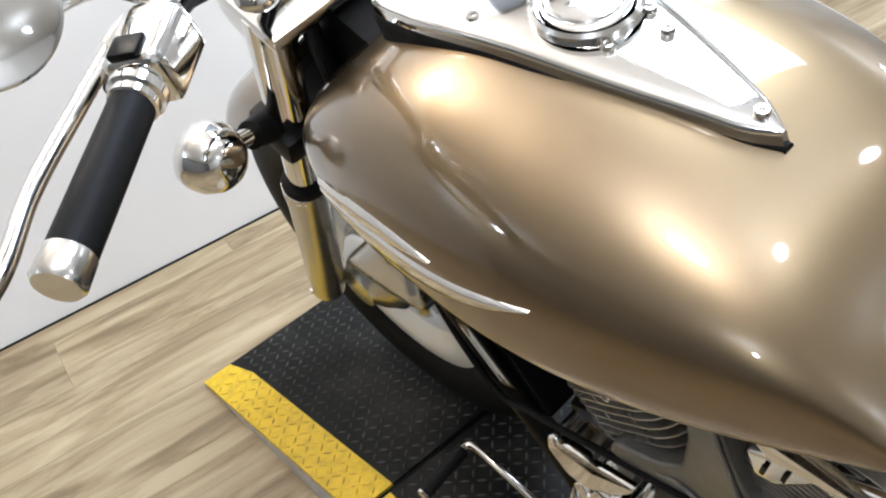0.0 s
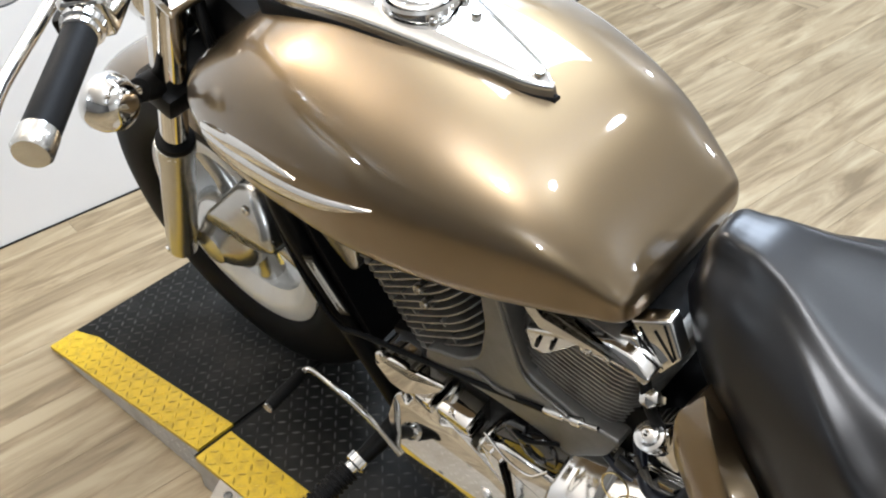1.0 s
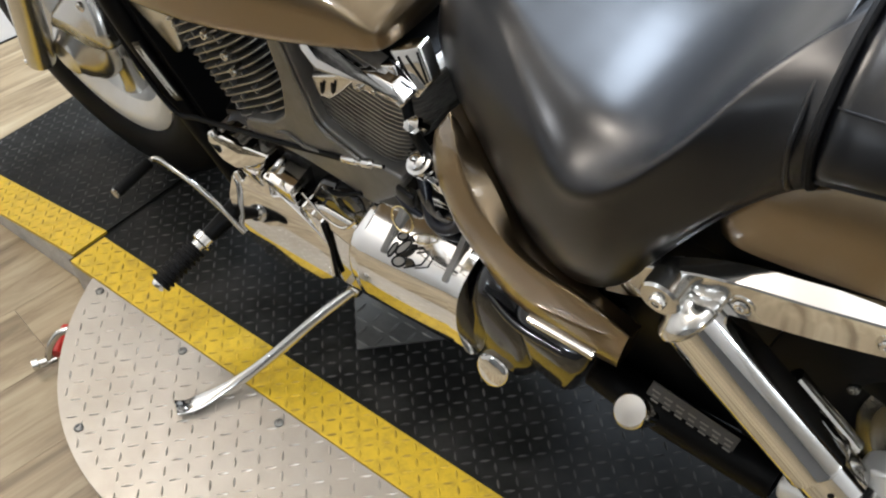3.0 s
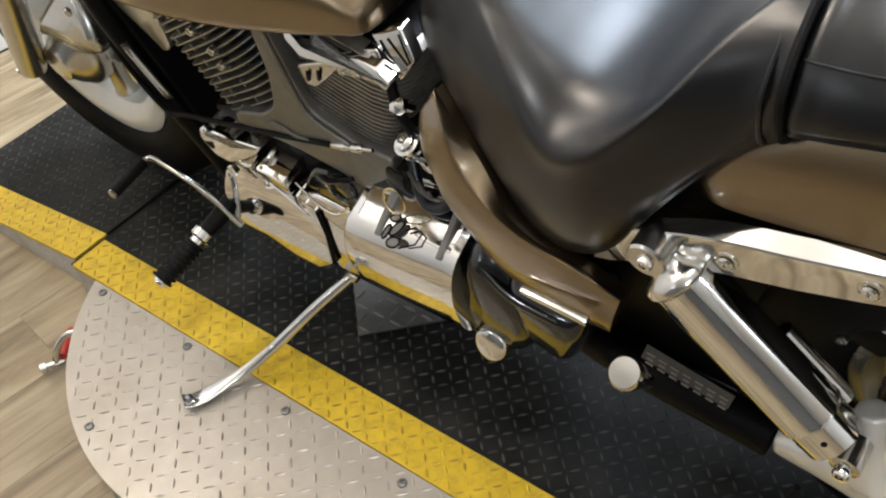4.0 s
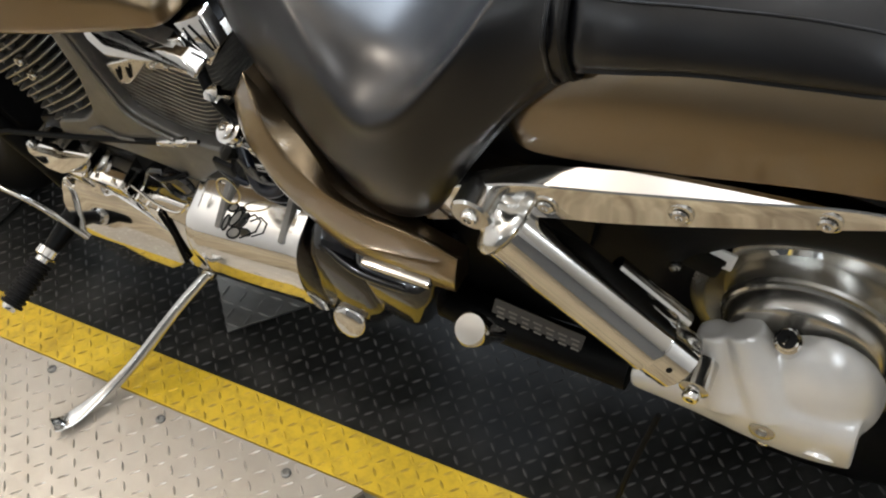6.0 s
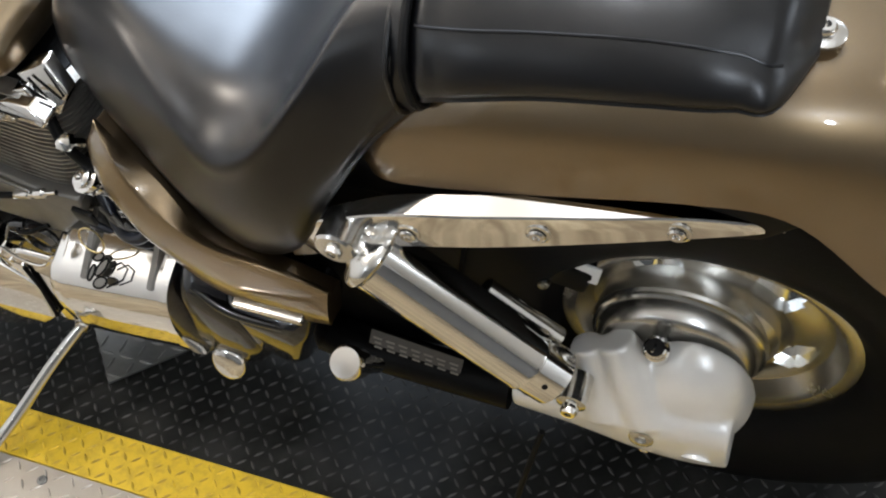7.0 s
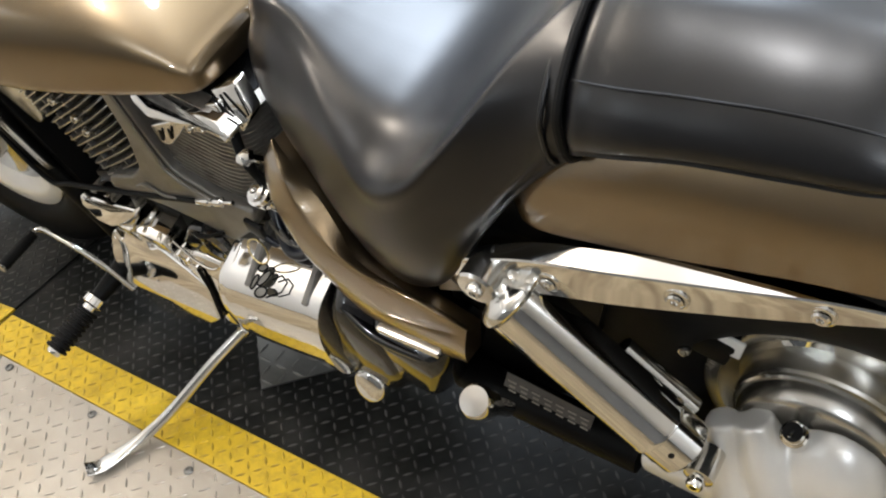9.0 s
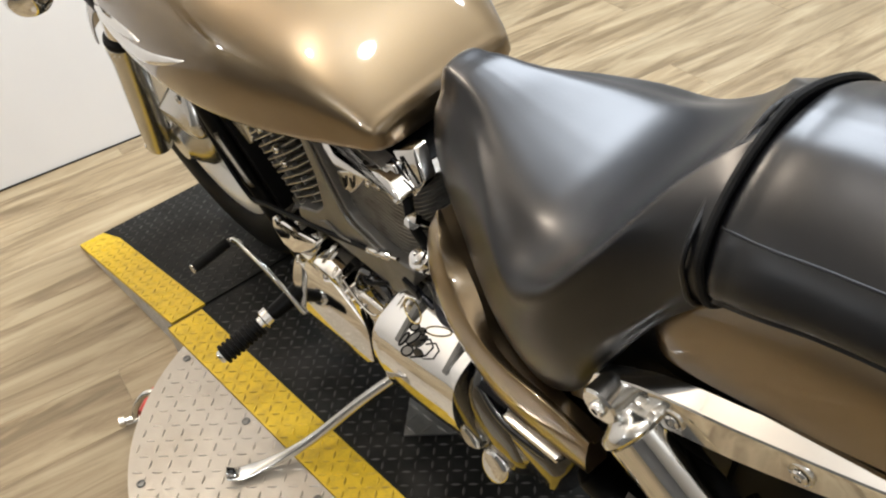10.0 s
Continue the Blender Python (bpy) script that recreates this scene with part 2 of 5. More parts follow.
def cover(poly, y_in, z_top, y_top, z_low, y_low, r=0.006, rim=0.004, crease=None):
    """A cast cover with rounded corners and rim, whose outer face leans from y_top at z_top to y_low at z_low.
    crease: the height and depth of an edge across the face, above which and below which it leans apart."""
    pts = rounded(poly, r)
    n = len(pts)
    area = sum(pts[i].x * pts[(i + 1) % n].y - pts[(i + 1) % n].x * pts[i].y for i in range(n))
    def offset(k):
        res = []
        for i in range(n):
            e = (pts[(i + 1) % n] - pts[i - 1]).normalized()
            inward = Vector((-e.y, e.x)) * (1 if area > 0 else -1)
            res.append(pts[i] + inward * k)
        return res
    zs, ys = [z_low, z_top], [y_low, y_top]
    if crease:
        zs.insert(1, crease[0])
        ys.insert(1, crease[1])
    mid = float(np.mean(ys))
    loops = [[Vector((p.x, y_in - mid, p.y)) for p in pts]]
    for k, d in ((0.0, 1.0), (0.12, 0.5), (0.45, 0.12), (1.0, 0.0)):
        loops.append([Vector((p.x, d * rim, p.y)) for p in offset(k * rim)])
    bm = loft(loops)
    if crease:
        bmesh.ops.bisect_plane(bm, geom=bm.verts[:] + bm.edges[:] + bm.faces[:], plane_co=(0, 0, crease[0]), plane_no=(0, 0, 1))
    for v in bm.verts:
        v.co.y += float(np.interp(v.co.z, zs, ys))
    return bm


def pillow(poly, y_in, y_out, r=0.01, flat=0.35, steps=9):
    """A cushion-like casting: the side outline swells from y_in to y_out and closes in a soft dome."""
    pts = rounded(poly, r)
    c = sum(pts, Vector((0, 0))) / len(pts)
    loops = []
    for a in np.linspace(0, 0.46 * math.pi, steps):
        k = math.cos(a) ** flat
        loops.append([Vector((c.x + (p.x - c.x) * k, y_in + (y_out - y_in) * math.sin(a), c.y + (p.y - c.y) * k)) for p in pts])
    return loft(loops)


def join(a, b):
    tmp = bpy.data.meshes.new("tmp")
    b.to_mesh(tmp)
    b.free()
    a.from_mesh(tmp)
    bpy.data.meshes.remove(tmp)
    return a


def box(center, size, bevel=0.0, m=None, segments=2):
    bm = bmesh.new()
    bmesh.ops.create_cube(bm, size=1.0)
    bmesh.ops.scale(bm, vec=size, verts=bm.verts[:])
    if bevel:
        bmesh.ops.bevel(bm, geom=bm.edges[:], offset=bevel, segments=segments, affect="EDGES", profile=0.6)
    if m:
        bmesh.ops.transform(bm, matrix=m, verts=bm.verts[:])
    bmesh.ops.translate(bm, vec=center, verts=bm.verts[:])
    return bm


def oval(x, w, zt, zm, zb, nu=2.2, nl=2.4, count=48, y0=0.0):
    """One cross-section: a superellipse with its own upper and lower half."""
    pts = []
    for a in np.linspace(0, 2 * math.pi, count, endpoint=False):
        s, c = math.sin(a), math.cos(a)
        n = nu if c >= 0 else nl
        y = w * math.copysign(abs(s) ** (2 / n), s)
        h = (zt - zm) if c >= 0 else (zm - zb)
        pts.append(Vector((x, y0 + y, zm + h * math.copysign(abs(c) ** (2 / n), c))))
    return pts


def smooth_steps(a, b, n):
    """Stations from a to b, closer together near both ends."""
    return [a + (b - a) * (1 - math.cos(math.pi * i / (n - 1))) / 2 for i in range(n)]


def bolt(name, at, direction, r, h, parent, material=None, label=""):
    """A domed socket screw with a recess."""
    bm = lathe([(-h, r * 0.9), (0, r), (h * 0.5, r), (h * 0.8, r * 0.8), (h * 0.8, r * 0.45), (h * 0.35, r * 0.42), (h * 0.3, 0)], at, direction, 14)
    return part(name, bm, material or CHROME_DULL, parent, label)

# ---- the room ----
def room():
    # wall behind the motorcycle's front, slightly askew to the lift
    def slab(name, a, b, z0, z1, thick, material, label):
        d = (Vector(b) - Vector(a)).normalized()
        n = Vector((-d.y, d.x))
        loops = [[Vector((*(p + n * k), z)) for p, k in ((Vector(a), 0), (Vector(b), 0), (Vector(b), thick), (Vector(a), thick))] for z in (z0, z1)]
        return tagged(part(name, loft(loops), material), label, "wall", kind="structure")

    foot = lambda y: (-2.53 + 0.155 * y, y)
    slab("wall_west", foot(-5.0), foot(0.6), FLOOR, CEIL, 0.12, WHITE_WALL, "plain white painted showroom wall meeting the plank floor")
    slab("wall_west_end", foot(0.6), foot(2.13), FLOOR, 1.2, 0.12, PALE_WALL, "plain pale grey lower wall meeting the plank floor")
    # Unseen upper wall, added dark so that the seat mirrors less light.
    slab("wall_west_unseen_dark", foot(0.6), foot(2.13), 1.2, CEIL, 0.12, GREY_WALL, "unseen upper part of the wall, added dark to dim the seat's reflections")
    slab("wall_west_column", (-2.2, 2.13), (-1.88, 2.10), FLOOR, CEIL, 0.3, WHITE_WALL, "white painted column at the end of the wall")
    slab("wall_north", (-2.2, 5.2), (6.0, 5.2), FLOOR, CEIL, -0.12, PALE_WALL, "plain white painted wall far behind the lift")
    slab("wall_north_west", (-2.2, 2.43), (-2.2, 5.2), FLOOR, CEIL, 0.12, WHITE_WALL, "white painted wall beyond the column")
    # Unseen walls that close the room; their tones are set for chrome reflections.
    slab("wall_east", (6.0, -5.0), (6.0, 5.2), FLOOR, CEIL, -0.12, WHITE_WALL, "unseen white wall at the far end, toned for chrome reflections")
    slab("wall_south", (-3.4, -5.0), (6.0, -5.0), FLOOR, CEIL, -0.12, MID_WALL, "unseen mid grey wall behind the camera, toned for reflections")
    bm = box((1.3, 0.1, CEIL + 0.05), (9.8, 10.6, 0.1))
    tagged(part("ceiling", bm, CEILING_PAINT), "flat white painted showroom ceiling", "ceiling", kind="structure")
    # dark joint line at the foot of the white wall
    d = Vector((0.155, 1.0)).normalized()
    bm = bmesh.new()
    a, b = Vector((-2.53 - 0.155 * 5, -5.0)), Vector((-2.53 + 0.155 * 2.13, 2.13))
    n = Vector((d.y, -d.x))
    loops = [[Vector((*(p + n * k), z)) for p, k in ((a, 0.001), (b, 0.001), (b, 0.005), (a, 0.005))] for z in (FLOOR, FLOOR + 0.004)]
    tagged(part("baseboard", loft(loops), RUBBER), "thin dark joint along the foot of the wall", "baseboard", kind="structure")


def ceiling_lamps():
    """Unseen bare round bulbs on short stems under the ceiling; most are added fill."""
    first = None
    for x, y, watts, tint in LAMPS:
        if first is None:
            first = new("ceiling_light")
            part("ceiling_rose", lathe([(0, 0.075), (0.012, 0.073), (0.028, 0.05), (0.032, 0.012)], (0, 0, 0), (0, 0, -1), 32), CEILING_PAINT, first)
            part("stem", lathe([(0.02, 0.009), (LAMP_DROP - 0.10, 0.009), (LAMP_DROP - 0.10, 0.024), (LAMP_DROP - 0.075, 0.026), (LAMP_DROP - 0.075, 0.005)], (0, 0, 0), (0, 0, -1), 20), CHROME_DULL, first)
            tagged(first, "round bare bulb on a short stem, added out of view under the ceiling", "ceiling light", "ceiling lamps")
            first.matrix_basis = pose(x, y, CEIL)
        else:
            copy_thing(first, pose(x, y, CEIL))
        lamp = bpy.data.lights.new("bulb", "POINT")
        lamp.shadow_soft_size, lamp.energy, lamp.color = 0.07, watts, tint
        new("bulb", lamp).matrix_world = pose(x, y, CEIL - LAMP_DROP)


def ceiling_panels():
    """Flat square ceiling light in a thin metal frame."""
    for x, y, width, watts, tint in PANELS:
        p = new("ceiling_panel")
        tagged(p, "flat square white ceiling light in a thin frame", "ceiling light")
        p.matrix_basis = pose(x, y, CEIL - 0.03)
        for k in range(4):
            part("frame_bar", box((0, 0, 0), (width + 0.06, 0.03, 0.05), 0.003, pose(*((0, width / 2 + 0.015) if k == 0 else (0, -width / 2 - 0.015) if k == 1 else (width / 2 + 0.015, 0) if k == 2 else (-width / 2 - 0.015, 0)), 0, 0, 0, 0 if k < 2 else 90)), CHROME_DULL, p)
        lamp = bpy.data.lights.new("diffuser", "AREA")
        lamp.shape, lamp.size, lamp.energy, lamp.color = "SQUARE", width - 0.02, watts, tint
        new("diffuser", lamp).matrix_world = pose(x, y, CEIL - 0.035)


room()
ceiling_lamps()
ceiling_panels()


# ---- the lift table ----
STRIPE_OUT, STRIPE_IN = -0.303, -0.222
RIGHT_IN, RIGHT_OUT = 0.36, 0.441
HINGE, RAMP_END = -1.543, -2.112
RAMP_DROP = -0.073


def lugs(bm, x0, x1, y0, y1, keep, pitch=0.0205, length=0.0100, width=0.0025, height=0.0016, turn=0.0, zof=None):
    """Raised lozenges of a tread plate, alternately turned, where keep(x, y) holds."""
    c, s = math.cos(turn), math.sin(turn)
    cx, cy = (x0 + x1) / 2, (y0 + y1) / 2
    R = math.hypot(x1 - x0, y1 - y0) / 2 if turn else None
    nx = int(((x1 - x0) if not turn else 2 * R) / pitch)
    ny = int(((y1 - y0) if not turn else 2 * R) / pitch)
    verts, faces = [], []
    for i in range(nx + 1):
        for j in range(ny + 1):
            u = (i - nx / 2) * pitch
            v = (j - ny / 2) * pitch
            x, y = cx + c * u - s * v, cy + s * u + c * v
            if not (x0 < x < x1 and y0 < y < y1) or not keep(x, y):
                continue
            a = turn + math.radians(45 if (i + j) % 2 else -45)
            ca, sa = math.cos(a), math.sin(a)
            k = len(verts)
            zf = zof or (lambda x, y: 0.0)
            for p, q, h in ((-length, 0, 0), (-length * 0.3, -width, 0), (length * 0.3, -width, 0), (length, 0, 0), (length * 0.3, width, 0), (-length * 0.3, width, 0), (-length * 0.55, 0, height), (length * 0.55, 0, height)):
                X, Y = x + ca * p - sa * q, y + sa * p + ca * q
                verts.append((X, Y, zf(X, Y) + h + (0.0 if h else -0.0002)))
            faces += [(k, k + 1, k + 6), (k + 1, k + 2, k + 7, k + 6), (k + 2, k + 3, k + 7), (k + 3, k + 4, k + 7), (k + 4, k + 5, k + 6, k + 7), (k + 5, k, k + 6)]
    me = bpy.data.meshes.new("tmp")
    me.from_pydata(verts, [], faces)
    bm.from_mesh(me)
    bpy.data.meshes.remove(me)
    return bm


def ramp_z(x, y):
    return RAMP_DROP * (HINGE - x) / (HINGE - RAMP_END)


def lift_table():
    lift = new("motorcycle_lift")
    tagged(lift, "low black tread-plate motorcycle lift with yellow painted edges", "lift table")

    def deck(name, x0, x1, y0, y1, material, label):
        bm = box(((x0 + x1) / 2, (y0 + y1) / 2, -0.005), (x1 - x0, y1 - y0, 0.01))
        raised = bmesh.new()
        lugs(raised, x0 + 0.008, x1 - 0.008, y0 + 0.006, y1 - 0.006, lambda x, y: True)
        plate = part(name, bm, material, lift, label, 20)
        tagged(part("tread_relief", raised, LUG_DARK if material is PLATE_DARK else YELLOW_WORN, plate, "worn raised tread pattern", 20), kind="stuff")

    x1 = 1.1
    deck("deck_plate", HINGE + 0.006, x1, STRIPE_IN, RIGHT_IN, PLATE_DARK, "worn black tread plate deck")
    deck("edge_stripe", HINGE + 0.006, x1, STRIPE_OUT, STRIPE_IN, YELLOW, "yellow painted tread plate edge")
    deck("edge_stripe", HINGE + 0.006, x1, RIGHT_IN, RIGHT_OUT, YELLOW, "yellow painted tread plate edge")
    # side skirts with a tread pattern
    for y, sgn in ((STRIPE_OUT, -1), (RIGHT_OUT, 1)):
        bm = box(((HINGE + x1) / 2 + 0.003, y - sgn * 0.004, -0.0445), (x1 - HINGE - 0.006, 0.008, 0.069))
        part("side_skirt", bm, PLATE_CHEEK, lift, "bare metal side skirt")
    part("deck_frame", box(((HINGE + x1) / 2, 0.07, -0.047), (x1 - HINGE - 0.1, 0.6, 0.07)), BLACK_SATIN, lift)

    # ramp, hinged to the front of the deck and sloping to the floor
    def sheet(name, outline, material, label, keep):
        bm = bmesh.new()
        top = [Vector((x, y, ramp_z(x, y))) for x, y in outline]
        low = [Vector((x, y, max(ramp_z(x, y) - 0.008, FLOOR + 0.001))) for x, y in outline]
        loft([low, top], True, bm)
        xs, ys = [p[0] for p in outline], [p[1] for p in outline]
        raised = bmesh.new()
        lugs(raised, min(xs) + 0.008, max(xs) - 0.008, min(ys) + 0.004, max(ys) - 0.004, keep, zof=ramp_z)
        plate = part(name, bm, material, lift, label, 20)
        tagged(part("tread_relief", raised, LUG_DARK if material is PLATE_DARK else YELLOW_WORN, plate, "worn raised tread pattern", 20), kind="stuff")

    a, b = HINGE - 0.006, RAMP_END
    bevel_x = -2.04
    out_l = [(a, -0.289), (b, -0.289), (b, -0.225), (bevel_x, -0.208), (a, -0.208)]

    def in_stripe(x, y):
        edge = -0.208 if x > bevel_x else -0.208 - 0.017 * (bevel_x - x) / (bevel_x - b)
        return y < edge - 0.006 and x > b + 0.012

    sheet("ramp_stripe", out_l, YELLOW, "yellow painted ramp edge", in_stripe)
    out_m = [(a, -0.208), (bevel_x, -0.208), (b, -0.225), (b, 0.355), (a, 0.345)]
    sheet("ramp_plate", out_m, PLATE_DARK, "worn black tread plate ramp", lambda x, y: y > -0.2 and x > b + 0.012)
    out_r = [(a, 0.345), (b, 0.355), (b, 0.43), (a, 0.43)]
    sheet("ramp_stripe", out_r, YELLOW, "yellow painted ramp edge", lambda x, y: y > 0.36)
    for y, sgn in ((-0.289, -1), (0.43, 1)):
        bm = bmesh.new()
        tri = [(a, -0.009), (b + 0.05, ramp_z(b + 0.05, 0) - 0.009), (b + 0.05, FLOOR + 0.001), (a, FLOOR + 0.001)]
        loft([[Vector((x, yy, z)) for x, z in tri] for yy in (y, y - sgn * 0.006)], True, bm)
        k = 0
        for i in range(24):
            x = a - 0.012 - i * 0.021
            zt = ramp_z(x, 0) - 0.014
            j = 0
            while zt - j * 0.017 > FLOOR + 0.008:
                z = zt - j * 0.017
                an = math.radians(45 if (i + j) % 2 else -45)
                ca, sa = math.cos(an), math.sin(an)
                q = [bm.verts.new((x + ca * p - sa * w, y + sgn * h, z + sa * p + ca * w)) for p, w, h in ((-0.009, 0, 0), (0, -0.0025, 0.0002), (0.009, 0, 0), (0, 0.0025, 0.0002), (0, 0, 0.0024))]
                for f in ((0, 1, 4), (1, 2, 4), (2, 3, 4), (3, 0, 4)):
                    bm.faces.new([q[v] for v in f])
                j += 1
        part("ramp_side", bm, PLATE_CHEEK, lift, "bare tread plate ramp cheek", 20)
    # hinge rod in the gap
    part("hinge_rod", tube([(HINGE, -0.30, -0.008), (HINGE, 0.43, -0.008)], 0.0055, 10), BLACK_SATIN, lift)

    # half-round side platform of bare tread plate, screwed on
    cx, cy, R = -1.009, -0.091, 0.5
    half = math.sqrt(R * R - (STRIPE_OUT - 0.002 - cy) ** 2)
    a0 = math.asin((STRIPE_OUT - 0.002 - cy) / R)
    arc = [(cx + R * math.cos(t), cy + R * math.sin(t)) for t in np.linspace(math.pi - a0, 2 * math.pi + a0, 72)]
    bm = loft([[Vector((x, y, z)) for x, y in arc] for z in (-0.008, 0.0)])
    raised = lugs(bmesh.new(), cx - R, cx + R, cy - R, STRIPE_OUT, lambda x, y: math.hypot(x - cx, y - cy) < R - 0.012 and y < STRIPE_OUT - 0.012, pitch=0.0262, length=0.0115, width=0.0025, height=0.0014)
    platform = part("side_platform", bm, PLATE_BARE, lift, "half-round bare tread plate side platform", 20)
    tagged(part("tread_relief", raised, LUG_BARE, platform, "raised tread pattern rubbed bright", 20), kind="stuff")
    rim = [(cx + (R - 0.004) * math.cos(t), cy + (R - 0.004) * math.sin(t)) for t in np.linspace(math.pi - a0, 2 * math.pi + a0, 72)]
    inner = [(cx + (R - 0.010) * math.cos(t), cy + (R - 0.010) * math.sin(t)) for t in np.linspace(math.pi - a0, 2 * math.pi + a0, 72)]
    bm = loft([[Vector((x, y, z)) for (x, y), z in ((p, -0.008), (p, FLOOR + 0.001), (q, FLOOR + 0.001), (q, -0.008))] for p, q in zip(rim, inner)], True)
    part("platform_skirt", bm, PLATE_GREY, lift)
    for x, y in ((-1.42, -0.319), (-1.177, -0.322), (-0.928, -0.328), (-1.19, -0.532), (-0.68, -0.328), (-0.95, -0.55)):
        bolt("screw", (x, y, 0.001), (0, 0, 1), 0.008, 0.004, lift, PLATE_GREY)
    # loose square of coarser plate let into the deck, turned by 45 degrees
    bm = box((0, 0, 0.002), (0.27, 0.27, 0.004), 0.001)
    lugs(bm, -0.128, 0.128, -0.128, 0.128, lambda x, y: True, pitch=0.0275, length=0.0150, width=0.0034, height=0.0018, zof=lambda x, y: 0.004)
    sq = part("centre_plate", bm, PLATE_GREY, lift, "grey tread plate hatch in the deck", 20)
    sq.matrix_basis = pose(-0.929, -0.142 + 0.135 * math.sqrt(2), 0.001, 0, 0, 45)


lift_table()


def floor():
    """Wood-look planks laid along the lift, a little askew."""
    base = tagged(part("floor", box((1.3, 0.1, FLOOR - 0.03), (9.8, 10.6, 0.05)), WOOD), "beige wood-look plank floor with dark grain", "floor", kind="structure")
    w, l, gap = 0.18, 1.22, 0.0006
    turn = pose(0, 0, 0, 0, 0, -8.8 + 90)
    mesh = bpy.data.meshes.new("plank")
    bm = box((0, 0, -0.0025), (l - gap, w - gap, 0.005), 0.0003, segments=1)
    finish(bm, mesh, WOOD)
    made = 0
    rest = bmesh.new()
    for j in range(-26, 27):
        for i in range(-5, 6):
            p = turn @ Vector((i * l + (j * 0.37 % 1.0) * l, j * w, 0))
            if not (-2.6 + 0.155 * p.y < p.x < 6.0 and -4.4 < p.y < 4.6):
                continue
            if -2.9 < p.x < 0.6 and -1.4 < p.y < 2.6:
                ob = new("plank", mesh)
                ob.parent = base
                ob.matrix_basis = Matrix.Translation((p.x, p.y, FLOOR)) @ turn
                made += 1
            else:
                b = box((0, 0, -0.0025), (l - gap, w - gap, 0.005))
                bmesh.ops.transform(b, matrix=Matrix.Translation((p.x, p.y, FLOOR)) @ turn, verts=b.verts[:])
                rest = join(rest, b)
    far = part("far_planks", rest, WOOD, base)
    tagged(far, kind="stuff")


floor()

# ---- the motorcycle, leaning on its side stand ----
BIKE = tagged(new("motorcycle"), "bronze metallic cruiser motorcycle with chrome trim leaning on its side stand", "motorcycle")
BIKE.matrix_basis = pose(0, 0.0425, 0, 9, 0, 0)

TX = (-1.43, -1.41, -1.37, -1.32, -1.25, -1.15, -1.05, -0.985, -0.90, -0.82, -0.76, -0.738, -0.730, -0.726)
TW = (0.075, 0.118, 0.158, 0.182, 0.198, 0.209, 0.212, 0.206, 0.187, 0.157, 0.128, 0.117, 0.110, 0.100)
TT = (0.806, 0.824, 0.852, 0.884, 0.920, 0.938, 0.924, 0.908, 0.876, 0.833, 0.780, 0.757, 0.748, 0.740)
TM = (0.778, 0.780, 0.782, 0.783, 0.783, 0.780, 0.775, 0.770, 0.760, 0.745, 0.730, 0.725, 0.724, 0.723)
TB = (0.760, 0.742, 0.728, 0.720, 0.712, 0.706, 0.703, 0.700, 0.698, 0.698, 0.700, 0.702, 0.706, 0.710)


def tank_at(x):
    return [spl(x, TX, k) for k in (TW, TT, TM, TB)]


def tank_shoulder(x):
    """How square the upper half is: squarer towards the steering head and the blunt tail."""
    return spl(x, (-1.43, -1.32, -1.20, -1.05, -0.95, -0.85, -0.726), (2.6, 3.0, 2.8, 2.45, 2.6, 3.1, 5.0))


def tank_side(x, z):
    """The half width of the tank at a place and height."""
    w, t, m, b = tank_at(x)
    h = (z - m) / ((t - m) if z > m else (b - m))
    n = tank_shoulder(x) if z > m else 2.9
    return w * max(0.0, 1 - min(1.0, abs(h)) ** n) ** (1 / n)


